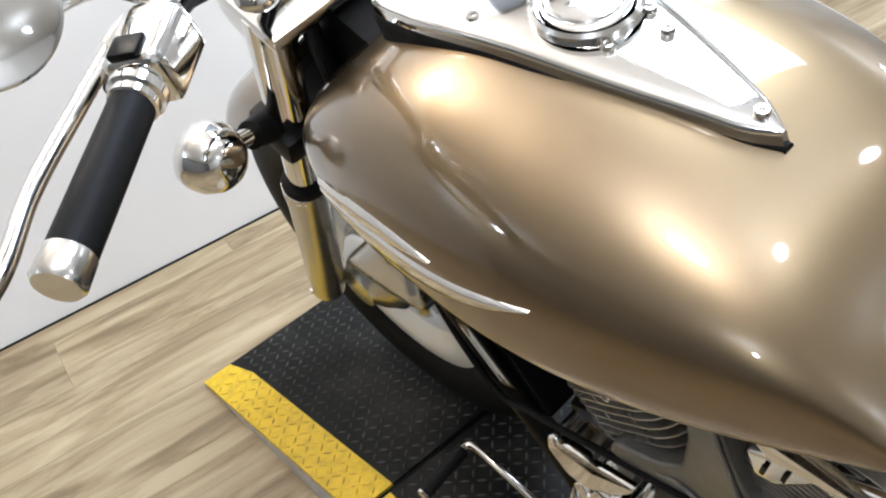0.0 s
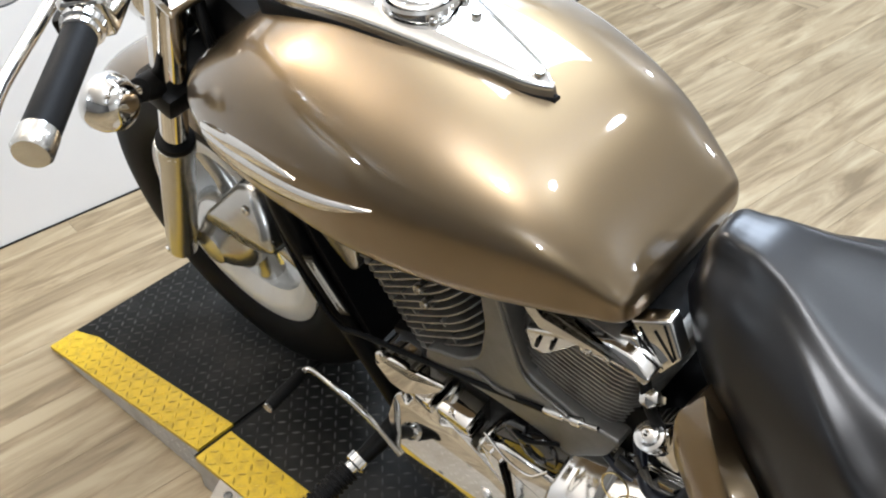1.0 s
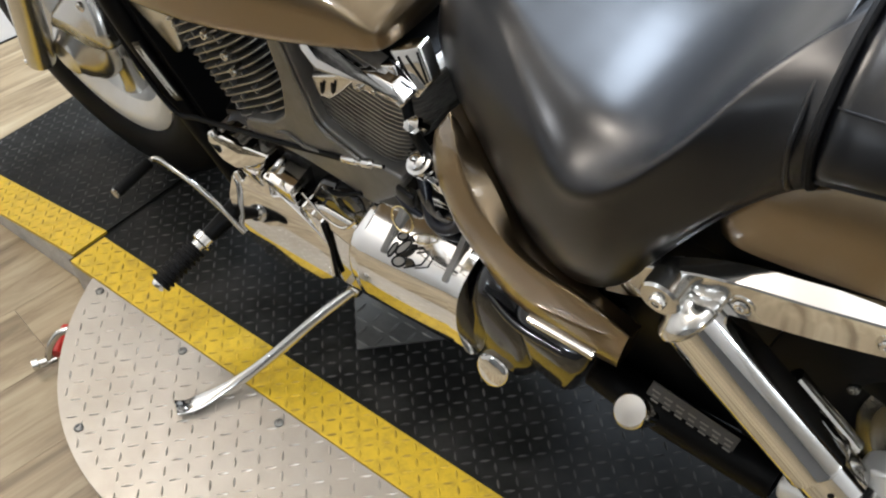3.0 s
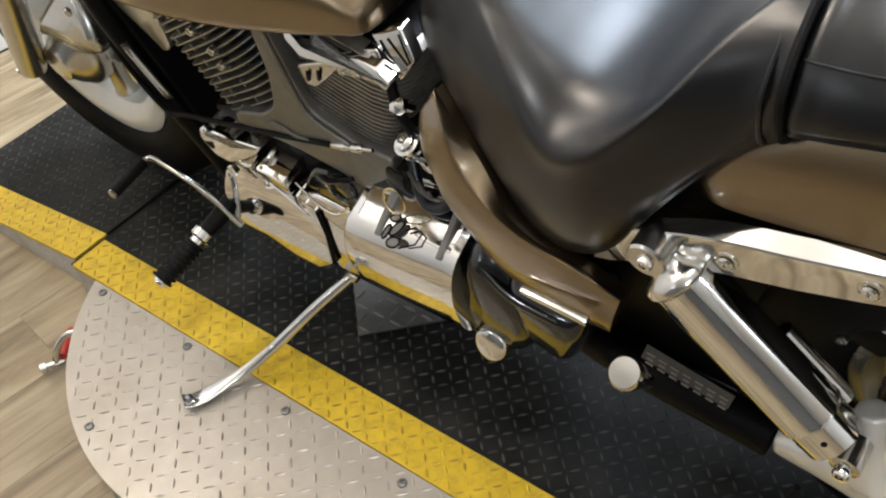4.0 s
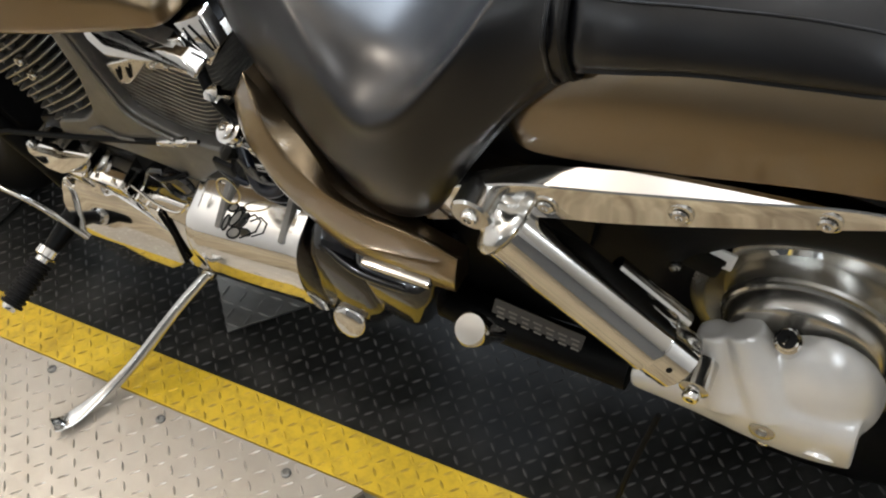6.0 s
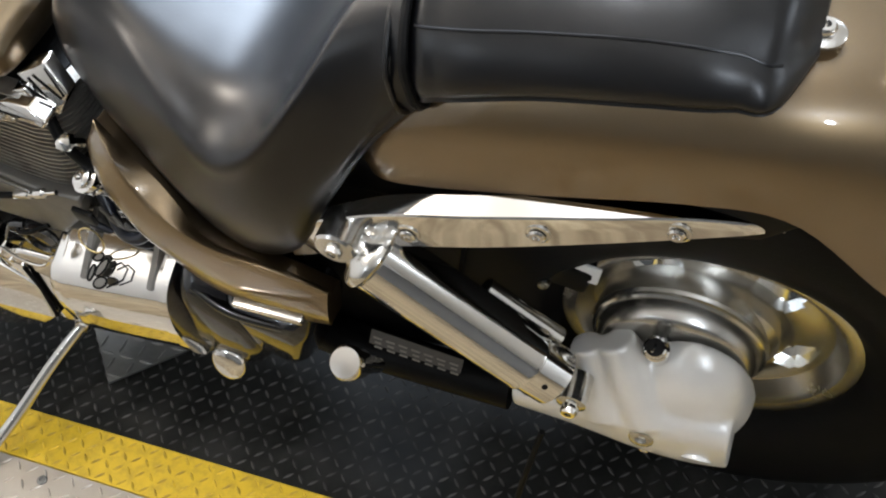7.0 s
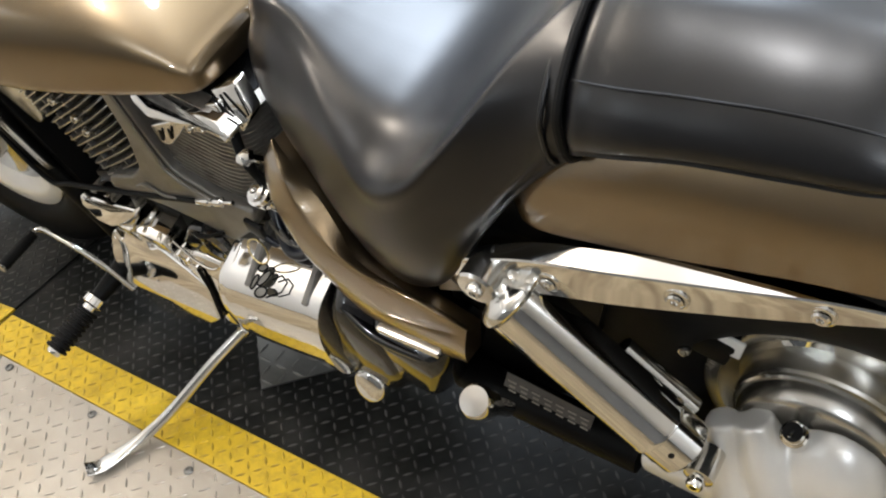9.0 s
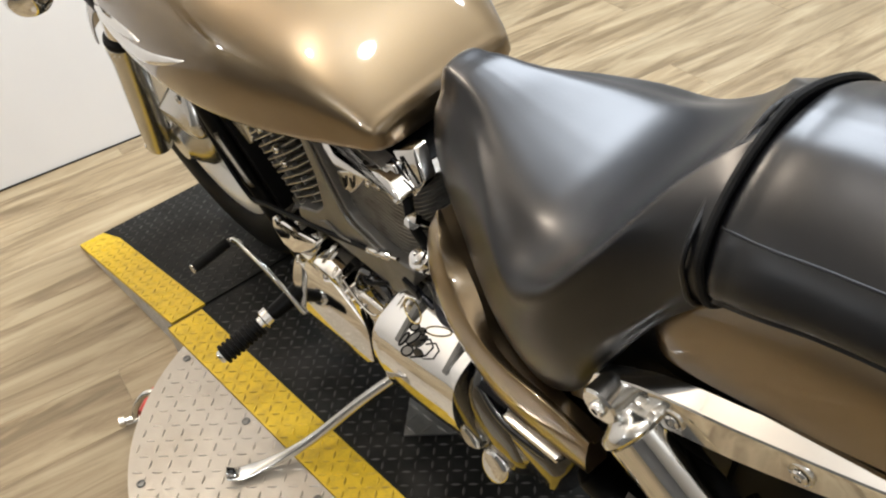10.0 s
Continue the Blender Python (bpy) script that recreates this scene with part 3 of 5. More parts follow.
def tank():
    rings = []
    for x in smooth_steps(TX[0], TX[-1], 90):
        w, t, m, b = tank_at(x)
        rings.append(oval(x, w, t, m, b, tank_shoulder(x), 2.9, 144))
    body = part("fuel_tank", loft(rings), BRONZE, BIKE, "bronze metallic teardrop fuel tank", 60)
    # chrome flame-shaped badge along the lower side
    for sgn in (-1, 1):
        def spear(xa, xb, z0, z1, thick, curl):
            ring_list = []
            for i in range(28):
                u = i / 27
                x = xa + (xb - xa) * u
                zc = z0 + (z1 - z0) * u + curl * math.sin(math.pi * u)
                hw = max(0.0006, thick * math.sin(math.pi * min(1, 0.08 + u * 0.92)) ** 0.7 * (1 - 0.45 * u))
                loop = []
                for a in np.linspace(0, 2 * math.pi, 10, endpoint=False):
                    z = zc + hw * math.cos(a)
                    loop.append(Vector((x, sgn * (tank_side(x, z) + 0.0035 * math.sin(a)), z)))
                ring_list.append(loop)
            return loft(ring_list)
        part("side_badge", join(spear(-1.295, -0.98, 0.797, 0.822, 0.018, -0.014), spear(-1.290, -1.09, 0.810, 0.824, 0.016, 0.004)), CHROME, body, "chrome flame-shaped tank badge")
    # chrome console with gauge and filler
    cx = (-1.275, -1.262, -1.24, -1.205, -1.10, -1.00, -0.94, -0.905, -0.885)
    cw = (0.060, 0.074, 0.081, 0.082, 0.067, 0.045, 0.028, 0.016, 0.003)
    cz = (0.955, 0.960, 0.962, 0.961, 0.951, 0.926, 0.908, 0.895, 0.886)
    def plate(grow, drop):
        rr = []
        for x in smooth_steps(cx[0] - grow, cx[-1] + grow, 44):
            w = spl(x, cx, cw) + grow
            z = spl(x, cx, cz) - drop
            base = tank_at(min(max(x, TX[0]), TX[-1]))[1] - 0.012
            rr.append(oval(x, w, z, z - 0.012, min(base, z - 0.02) - 0.02, 3.6, 6, 40))
        return loft(rr)
    part("console_gasket", plate(0.0025, 0.0125), RUBBER, body, "black rubber edge under the console")
    con = part("console", plate(0.0, 0.0), CHROME, body, "chrome teardrop tank console")
    part("filler_cap", lathe([(-0.02, 0.040), (0.004, 0.040), (0.008, 0.0385), (0.009, 0.036), (0.0072, 0.0335), (0.0072, 0.0315), (0.0092, 0.0295), (0.0104, 0.016), (0.0108, 0)], (-1.066, 0.004, 0.946), (0.18, 0, 1), 48), CHROME, body, "round chrome filler cap")
    part("filler_ring", ring([(-0.004, 0.042), (0.004, 0.042), (0.007, 0.045), (0.004, 0.048), (-0.004, 0.048)], (-1.066, 0.004, 0.948), (0.18, 0, 1), 48), CHROME, body)
    part("speedometer", lathe([(-0.03, 0.060), (0.006, 0.060), (0.012, 0.057), (0.013, 0.051), (0.008, 0.050)], (-1.206, 0.020, 0.955), (0.16, 0, 1), 56), CHROME, body, "round chrome-rimmed speedometer")
    part("dial", lathe([(0.006, 0.0505), (0.0065, 0)], (-1.206, 0.020, 0.957), (0.16, 0, 1), 48), GLASS_DIAL, body, "pale speedometer dial")
    ticks = bmesh.new()
    axis = Vector((0.16, 0, 1)).normalized()
    u = Vector((0, 1, 0))
    v = axis.cross(u)
    for k in range(25):
        t = math.radians(-120 + 10 * k)
        d = u * math.sin(t) + v * math.cos(t)
        e = axis.cross(d)
        o = Vector((-1.206, 0.020, 0.957)) + axis * 0.0069
        long = 0.010 if k % 4 == 0 else 0.006
        loft([[o + d * (0.046 - q * long) + e * s for s in (-0.0007, 0.0007)] for q in (0, 1)], False, ticks, False)
    part("dial_marks", ticks, BLACK_SATIN, body)
    for x, y, z in ((-1.025, -0.021, 0.934), (-1.14, -0.055, 0.952), (-0.903, 0.0, 0.896), (-1.00, 0.02, 0.928), (-1.025, 0.030, 0.934), (-1.14, 0.055, 0.952)):
        bolt("console_screw", (x, y, z), (0.2, 0, 1), 0.0065, 0.006, body, CHROME)
    # rolled lower seam
    seam = []
    for k, x in enumerate(smooth_steps(-1.33, -0.745, 40)):
        w, t, m, b = tank_at(x)
        seam.append((x, -w * 0.66, b + 0.006))
    part("lower_seam", tube(seam, 0.0035, 8), BRONZE, body)


SX = (-0.705, -0.69, -0.65, -0.60, -0.55, -0.50, -0.45, -0.40, -0.34, -0.285, -0.244, -0.231)
SEAT = dict(
    zt=(0.745, 0.785, 0.800, 0.791, 0.774, 0.760, 0.752, 0.758, 0.786, 0.844, 0.886, 0.893),
    wc=(0.020, 0.030, 0.042, 0.062, 0.096, 0.133, 0.162, 0.168, 0.142, 0.080, 0.048, 0.042),
    zc=(0.735, 0.765, 0.782, 0.772, 0.758, 0.737, 0.714, 0.733, 0.790, 0.856, 0.886, 0.890),
    ws=(0.035, 0.055, 0.085, 0.112, 0.140, 0.162, 0.174, 0.174, 0.158, 0.138, 0.122, 0.118),
    zs=(0.720, 0.715, 0.700, 0.670, 0.640, 0.615, 0.610, 0.635, 0.690, 0.750, 0.810, 0.830),
    wb=(0.030, 0.050, 0.082, 0.107, 0.130, 0.148, 0.156, 0.152, 0.137, 0.118, 0.107, 0.104),
    zb=(0.705, 0.685, 0.640, 0.598, 0.567, 0.545, 0.538, 0.560, 0.645, 0.715, 0.752, 0.760))


def seat_ring(x):
    """The scooped top, the crease at its edge and the skirt below."""
    g = {k: spl(x, SX, v) for k, v in SEAT.items()}
    d = g["zt"] - g["zc"]
    a, b = (0.62 * g["wc"], g["zt"] - 0.2 * d), (min(1.02 * g["wc"], 0.99 * g["ws"]), g["zc"] - 0.006)
    pts = [(0, g["zt"]), (0.33 * g["wc"], g["zt"] - 0.05 * d), a, ((a[0] + b[0]) / 2, (a[1] + b[1]) / 2 + 0.001), b,
           (0.42 * g["wc"] + 0.58 * g["ws"], g["zc"] - 0.30 * (g["zc"] - g["zs"]) - 0.006), (g["ws"], g["zs"]), (g["ws"] * 0.4 + g["wb"] * 0.6, g["zb"] + 0.012), (g["wb"] * 0.92, g["zb"]), (0, g["zb"])]
    half = [(p.x, p.y) for p in curve(pts, 5)]
    return [Vector((x, max(0.0, y), z)) for y, z in half] + [Vector((x, -max(0.0, y), z)) for y, z in half[-2:0:-1]]


def seat():
    part("seat", loft([seat_ring(x) for x in smooth_steps(SX[0], SX[-1], 60)]), LEATHER, BIKE, "black vinyl scooped rider seat", 70)
    PX = (-0.234, -0.225, -0.20, -0.12, -0.03, 0.03, 0.065, 0.082)
    PW = (0.112, 0.124, 0.130, 0.130, 0.128, 0.122, 0.108, 0.060)
    PT = (0.880, 0.892, 0.898, 0.902, 0.901, 0.895, 0.883, 0.861)
    PC = (0.845, 0.851, 0.855, 0.862, 0.865, 0.857, 0.843, 0.835)
    PB = (0.775, 0.785, 0.795, 0.812, 0.819, 0.820, 0.820, 0.824)
    SEAM = 0.80  # where the seam lies across the half width

    def pillion_ring(x):
        w, zt, zc, zb = spl(x, PX, PW), spl(x, PX, PT), spl(x, PX, PC), spl(x, PX, PB)
        d, s = zt - zc, zc - zb
        half = [(p.x, p.y) for p in curve([(0, zt), (0.24 * w, zt - 0.06 * d), (0.43 * w, zt - 0.26 * d), (0.62 * w, zt - 0.58 * d), (SEAM * w, zc), (0.90 * w, zc - 0.24 * s), (0.97 * w, zc - 0.50 * s), (1.0 * w, zb + 0.28 * s), (0.98 * w, zb + 0.09 * s), (0.90 * w, zb), (0, zb)], 5)]
        return [Vector((x, max(0.0, y), z)) for y, z in half] + [Vector((x, -max(0.0, y), z)) for y, z in half[-2:0:-1]]

    part("pillion_seat", loft([pillion_ring(x) for x in smooth_steps(PX[0], PX[-1], 52)]), LEATHER, BIKE, "black vinyl pillion seat pad", 70)
    # piping round the seam and along the pillion's edge
    loop = [p * 1.0 for p in oval(-0.2305, 0.1245, 0.900, 0.82, 0.752, 1.55, 4.0, 60)]
    for sgn in (-1, 1):
        part("stitched_seam", tube([(x, sgn * (spl(x, PX, PW) * SEAM + 0.0006), spl(x, PX, PC) + 0.0004) for x in np.linspace(-0.222, 0.060, 40)], 0.0012, 6), LEATHER, BIKE, "stitched seam along the pillion seat")
    front = [p * 1.0 for p in oval(-0.2475, 0.1262, 0.888, 0.81, 0.742, 1.55, 4.0, 60)]
    part("seam_piping", tube(front + front[:1], 0.0028, 8, False), LEATHER, BIKE, "narrow welt at the back of the rider seat")
    part("seam_piping", tube(loop + loop[:1], 0.0045, 8, False), RUBBER, BIKE, "black piping between the seats")



BRACKET = Vector((0.082, -0.040, 0.829))


def rear_fender():
    stations = [  # crown x, z; lower edge x, z; half width
        (-0.335, 0.695, -0.318, 0.664, 0.100), (-0.31, 0.738, -0.30, 0.662, 0.118), (-0.26, 0.785, -0.26, 0.667, 0.126),
        (-0.16, 0.815, -0.14, 0.688, 0.130), (-0.03, 0.825, 0.00, 0.712, 0.130), (0.08, 0.825, 0.085, 0.706, 0.128),
        (0.19, 0.795, 0.16, 0.628, 0.125), (0.30, 0.725, 0.22, 0.570, 0.122), (0.385, 0.625, 0.262, 0.50, 0.118), (0.43, 0.50, 0.29, 0.42, 0.112), (0.445, 0.40, 0.31, 0.36, 0.106)]
    k = np.arange(len(stations))
    cols = list(zip(*stations))
    outer, inner = [], []
    for u in np.linspace(0, len(stations) - 1, 60):
        cx, cz, ex, ez, w = [spl(u, k, c) for c in cols]
        for rings, shrink in ((outer, 0.0), (inner, 0.004)):
            loop = []
            for a in np.linspace(-90, 90, 41):
                s, c = math.sin(radians(a)), math.cos(radians(a))
                f = abs(c) ** (2 / 2.6)
                loop.append(Vector((ex + (cx - ex) * f, (w - shrink) * math.copysign(abs(s) ** (2 / 2.6), s), ez + (cz - ez - shrink) * f)))
            rings.append(loop)
    bm = loft([o + i[::-1] for o, i in zip(outer, inner)], True)
    f = part("rear_fender", bm, BRONZE, BIKE, "bronze metallic rear fender", 50)
    # chrome seat bolt behind the pillion
    part("seat_bracket", lathe([(-0.003, 0.014), (-0.001, 0.017), (0.002, 0.017), (0.003, 0.015)], BRACKET, (0.1, 0, 1), 24), CHROME, f, "small chrome seat bracket")
    arm = part("fender_bracket", box((0, 0, 0), (0.055, 0.018, 0.012), 0.005, pose(0.168, -0.060, 0.812, 0, 22, 0)), CHROME, f, "chrome bracket on the rear fender")
    part("bracket_knob", lathe([(-0.012, 0.010), (0.0, 0.013), (0.010, 0.013), (0.014, 0.010), (0.015, 0)], (0.152, -0.056, 0.818), (0, -0.5, 0.85), 24), CHROME, arm)
    bolt("seat_screw", BRACKET + Vector((0, 0, 0.004)), (0.1, 0, 1), 0.009, 0.008, f, CHROME)


def strut():
    """Chrome fender strut with three screws."""
    xs = (-0.42, -0.385, -0.35, -0.31, -0.186, -0.08, 0.014, 0.046, 0.079)
    crease = (0.545, 0.600, 0.617, 0.635, 0.664, 0.6755, 0.676, 0.671, 0.662)
    low = (0.528, 0.545, 0.565, 0.582, 0.615, 0.636, 0.6485, 0.653, 0.658)
    ya = (0.150, 0.152, 0.152, 0.152, 0.149, 0.1365, 0.1185, 0.112, 0.104)
    broad = (0.006, 0.012, 0.016, 0.020, 0.023, 0.022, 0.019, 0.013, 0.003)
    for sgn in (-1, 1):
        rings = []
        for x in np.linspace(xs[0], xs[-1], 70):
            t, b, y = spl(x, xs, crease), spl(x, xs, low), spl(x, xs, ya)
            h = t - b
            wide = spl(x, xs, broad)
            rings.append([Vector((x, sgn * yy, z)) for yy, z in ((y - wide, b + 0.002), (y - 0.003, b), (y, b + min(0.003, 0.3 * h)), (y, b + 0.5 * h), (y, t - min(0.006, 0.3 * h)), (y - 0.0006, t - 0.001), (y - 0.002, t + 0.001), (y - wide + 0.002, t + 0.38 * wide), (y - wide, t + 0.38 * wide - 0.001), (y - wide - 0.001, t - min(0.008, 0.6 * h)))])
        st = part("fender_strut", loft(rings), CHROME, BIKE, "long chrome fender strut", 25)
        for x, z in ((-0.262, 0.622), (-0.13, 0.650), (-0.008, 0.660)):
            y = spl(x, xs, ya)
            part("washer", lathe([(-0.002, 0.0125), (0.0015, 0.0125), (0.002, 0.0105), (0.0, 0.010)], (x, sgn * y, z), (0, sgn, 0), 24), CHROME_DULL, st)
            bolt("strut_screw", (x, sgn * (y + 0.001), z), (0, sgn, 0), 0.0085, 0.006, st, CHROME)
    part("inner_fender", prism([(-0.36, 0.62), (-0.33, 0.69), (-0.26, 0.74), (0.02, 0.77), (0.12, 0.70), (0.06, 0.645), (-0.20, 0.60)], -0.108, 0.108, 0.006), BLACK_SATIN, BIKE, "black inner fender")


def shock():
    for sgn in (-1, 1):
        top, bot = Vector((-0.337, sgn * 0.158, 0.606)), Vector((-0.113, sgn * 0.160, 0.376))
        d = (bot - top).normalized()
        L = (bot - top).length
        s = part("shock_absorber", lathe([(0.036, 0.016), (0.038, 0.031), (0.042, 0.0365), (0.245, 0.0365), (0.247, 0.0375), (0.251, 0.0375), (0.253, 0.035), (0.29, 0.034), (0.294, 0.030), (0.294, 0.01)], top, d, 48), CHROME, BIKE, "chrome covered rear shock absorber")
        part("shock_neck", lathe([(-0.004, 0.016), (0.012, 0.018), (0.018, 0.0195), (0.023, 0.024), (0.027, 0.033), (0.032, 0.0385), (0.037, 0.0395), (0.040, 0.037), (0.040, 0.01)], top, d, 40), CHROME_DULL, s, "satin cast shock collar")
        part("upper_eye", lathe([(-0.022, 0.019), (-0.020, 0.023), (0.017, 0.023), (0.020, 0.0205), (0.020, 0.016)], top, (0, sgn, 0), 32), CHROME_DULL, s, "satin cast shock eye")
        part("eye_bush", lathe([(0.0, 0.0145), (0.0175, 0.0145), (0.018, 0.009)], top, (0, sgn, 0), 24), RUBBER, s)
        bolt("upper_bolt", top + Vector((0, sgn * 0.018, 0)), (0, sgn, 0), 0.0095, 0.010, s, CHROME)
        part("lower_clevis", lathe([(-0.02, 0.012), (-0.018, 0.017), (0.018, 0.017), (0.02, 0.012)], top + d * (L - 0.0), (0, sgn, 0), 24), CHROME_DULL, s)
        bolt("lower_bolt", bot + Vector((0, sgn * 0.022, 0)), (0, sgn, 0), 0.010, 0.012, s, CHROME)
        side = d.cross(Vector((0, sgn, 0))).normalized()
        for off in (0.45, -0.6):
            n = (Vector((0, sgn, 0)) * math.cos(off) + side * math.sin(off)).normalized()
            # Black disc on the surface, standing in for the shade inside a hole.
            part("adjuster_hole_disc", lathe([(-0.002, 0.0035), (0.0006, 0.0035), (0.0007, 0)], top + d * 0.270 + n * 0.0343, n, 12), RUBBER, s)
        # inner damper body behind the cover
        part("damper_can", tube([top + Vector((0.122, -sgn * 0.040, -0.118)), top + Vector((0.196, -sgn * 0.040, -0.196))], 0.012, 16), CHROME_DULL, s, "small chrome tube beside the shock")


def rear_wheel():
    c0 = Vector((0.008, 0, 0.35))
    w = part("rear_wheel", ring([(-0.040, 0.152), (-0.047, 0.154), (-0.049, 0.162), (-0.047, 0.170), (-0.040, 0.168), (-0.034, 0.150), (-0.012, 0.142), (0.012, 0.142), (0.034, 0.150), (0.040, 0.168), (0.047, 0.170), (0.047, 0.154), (0.02, 0.136), (-0.02, 0.136)], c0, (0, 1, 0), 96), ALU_POLISHED, BIKE, "satin aluminium rear wheel", 30)
    prof = []
    for a in np.linspace(0, 2 * math.pi, 28, endpoint=False):
        s, c = math.sin(a), math.cos(a)
        prof.append((0.086 * math.copysign(abs(s) ** 0.75, s), 0.256 + 0.092 * math.copysign(abs(c) ** 0.8, c)))
    part("tyre", ring(prof, c0, (0, 1, 0), 96), RUBBER, w, "black rear tyre", 60)
    part("hub", lathe([(-0.048, 0.02), (-0.048, 0.072), (-0.040, 0.080), (0.040, 0.080), (0.050, 0.07), (0.06, 0.02)], c0, (0, 1, 0), 56), ALU_POLISHED, w, "satin wheel hub")
    disc, na, rad, dep = bmesh.new(), 90, (0.074, 0.090, 0.096, 0.120, 0.127, 0.141, 0.153), (-0.020, -0.026, -0.028, -0.024, -0.022, -0.022, -0.030)
    solid = lambda i, k: 0 <= k < 6 and not (k in (1, 2, 3) and 3 <= i % 18 < 11 and not (k in (1, 3) and i % 18 in (3, 10)))
    grid = {}
    for i in range(na):
        t = 2 * math.pi * (i + 5.5) / na
        for k, (r, y) in enumerate(zip(rad, dep)):
            for side, th in ((0, 0.0), (1, 0.016)):
                grid[i, k, side] = disc.verts.new(c0 + Vector((r * math.cos(t), y + th, r * math.sin(t))))
    for i in range(na):
        j = (i + 1) % na
        for k in range(6):
            if not solid(i, k):
                continue
            for side in (0, 1):
                disc.faces.new([grid[a, b, side] for a, b in ((i, k), (j, k), (j, k + 1), (i, k + 1))])
            for (a, b), (c, d), nb in (((i, k), (j, k), (i, k - 1)), ((i, k + 1), (j, k + 1), (i, k + 1)), ((i, k), (i, k + 1), ((i - 1) % na, k)), ((j, k), (j, k + 1), (j, k))):
                if not solid(*nb):
                    disc.faces.new([grid[a, b, 0], grid[c, d, 0], grid[c, d, 1], grid[a, b, 1]])
    bmesh.ops.remove_doubles(disc, verts=disc.verts[:], dist=1e-7)
    part("wheel_disc", disc, ALU_POLISHED, w, "cast wheel disc with five openings")
    # final drive housing and swingarm on the camera's side
    cast = bmesh.new()
    dome = []
    for u in np.linspace(0, 1, 14)[:-1]:
        r = max(0.0, 1 - u ** 2.8) ** 0.5
        dome.append([Vector((0.006 + 0.068 * r * math.cos(t), -0.092 - 0.060 * u, 0.326 + (0.096 if math.sin(t) > 0 else 0.055) * r * math.sin(t) - 0.02 * u)) for t in np.linspace(0, 2 * math.pi, 36, endpoint=False)])
    join(cast, loft(dome))
    rings = []
    for u in np.linspace(0, 1, 24):
        x = -0.205 + 0.262 * u
        c = spl(u, (0, 0.3, 0.6, 1), (0.282, 0.292, 0.294, 0.292))
        hh = spl(u, (0, 0.3, 0.6, 0.9, 1), (0.018, 0.030, 0.046, 0.052, 0.046))
        w2 = spl(u, (0, 0.3, 0.7, 1), (0.020, 0.028, 0.036, 0.032))
        rings.append(oval(x, w2, c + hh, c, c - hh, 2.6, 3.8, 36, -0.130))
    join(cast, loft(rings))
    join(cast, tube([(-0.112, -0.108, 0.395), (-0.102, -0.122, 0.35), (-0.085, -0.135, 0.30)], [0.020, 0.028, 0.034], 18))
    join(cast, tube([(-0.080, -0.104, 0.408), (-0.062, -0.116, 0.37), (-0.035, -0.135, 0.31)], [0.022, 0.030, 0.036], 18))
    drum = part("drive_drum", lathe([(0.03, 0.098), (-0.002, 0.101), (-0.006, 0.099), (-0.008, 0.095), (-0.018, 0.0925), (-0.030, 0.088), (-0.034, 0.084), (-0.036, 0.078), (-0.036, 0.02)], (-0.022, -0.052, 0.352), (0, 1, 0), 72), ALU_POLISHED, BIKE, "satin ring gear drum of the final drive", 28)
    part("drum_lip", ring([(-0.004, 0.099), (-0.010, 0.099), (-0.012, 0.0965), (-0.010, 0.094), (-0.004, 0.094)], (-0.022, -0.052, 0.352), (0, 1, 0), 72), CHROME_DULL, drum)
    h = part("final_drive", cast, ALU, BIKE, "cast aluminium shaft drive housing", 80)
    blend = h.modifiers.new("blend", "REMESH")
    blend.mode, blend.voxel_size, blend.use_smooth_shade = "VOXEL", 0.0035, True
    soft = h.modifiers.new("soften", "SMOOTH")
    soft.factor, soft.iterations = 0.5, 10
    part("oil_plug", lathe([(-0.045, 0.0155), (-0.03, 0.0145), (0.0, 0.0145), (0.002, 0.0125), (0.010, 0.012), (0.012, 0.010), (0.012, 0)], (-0.032, -0.116, 0.428), (0, -0.35, 0.94), 28), CHROME, h, "chrome oil filler plug")
    part("plug_top", lathe([(0.0, 0.0102), (0.0012, 0.0102), (0.0016, 0)], (-0.032, -0.1203, 0.4393), (0, -0.35, 0.94), 24), BLACK_SATIN, h, "dark plug top")
    part("plug_slot", box((0, 0, 0), (0.015, 0.0030, 0.002), 0.0006, pose(-0.032, -0.1208, 0.4408, 20, 0, 75)), CHROME, h)
    bolt("drain_bolt", (-0.040, -0.163, 0.300), (0, -0.9, 0.2), 0.015, 0.007, h, ALU_POLISHED)
    bolt("lower_stud", (-0.040, -0.150, 0.250), (0, -0.6, -0.6), 0.009, 0.010, h, CHROME)
    bolt("rear_stud", (0.022, -0.160, 0.270), (0, -0.9, -0.4), 0.018, 0.005, h, ALU)
    part("swingarm", tube(curve([(-0.58, -0.10, 0.30), (-0.42, -0.125, 0.29), (-0.21, -0.13, 0.272)]), 0.027, 18), BLACK_SATIN, BIKE, "black swingarm tube")
    part("swingarm", tube(curve([(-0.58, 0.10, 0.30), (-0.42, 0.125, 0.29), (0.0, 0.13, 0.33)]), 0.027, 18), BLACK_SATIN, BIKE, "black swingarm tube")
    part("brake_drum", lathe([(0, 0.082), (0.04, 0.082), (0.05, 0.07), (0.05, 0.02)], (0, 0.085, 0.33), (0, 1, 0), 48), ALU, BIKE)
    lab = part("warning_label", box((0, 0, 0), (0.115, 0.001, 0.022), 0, pose(-0.308, -0.157, 0.374, -25, 14, 0)), LABEL_DARK, BIKE, "dark warning label on the swingarm")
    bars = bmesh.new()
    for i in range(7):
        for row, wide in ((0, 0.011), (1, 0.008), (2, 0.010)):
            join(bars, box((0, 0, 0), (wide, 0.0006, 0.0026), 0, pose(-0.3545 + 0.0155 * i, -0.1578 - 0.0028 * row, 0.3865 - 0.0038 * i - 0.0062 * row, -25, 14, 0)))
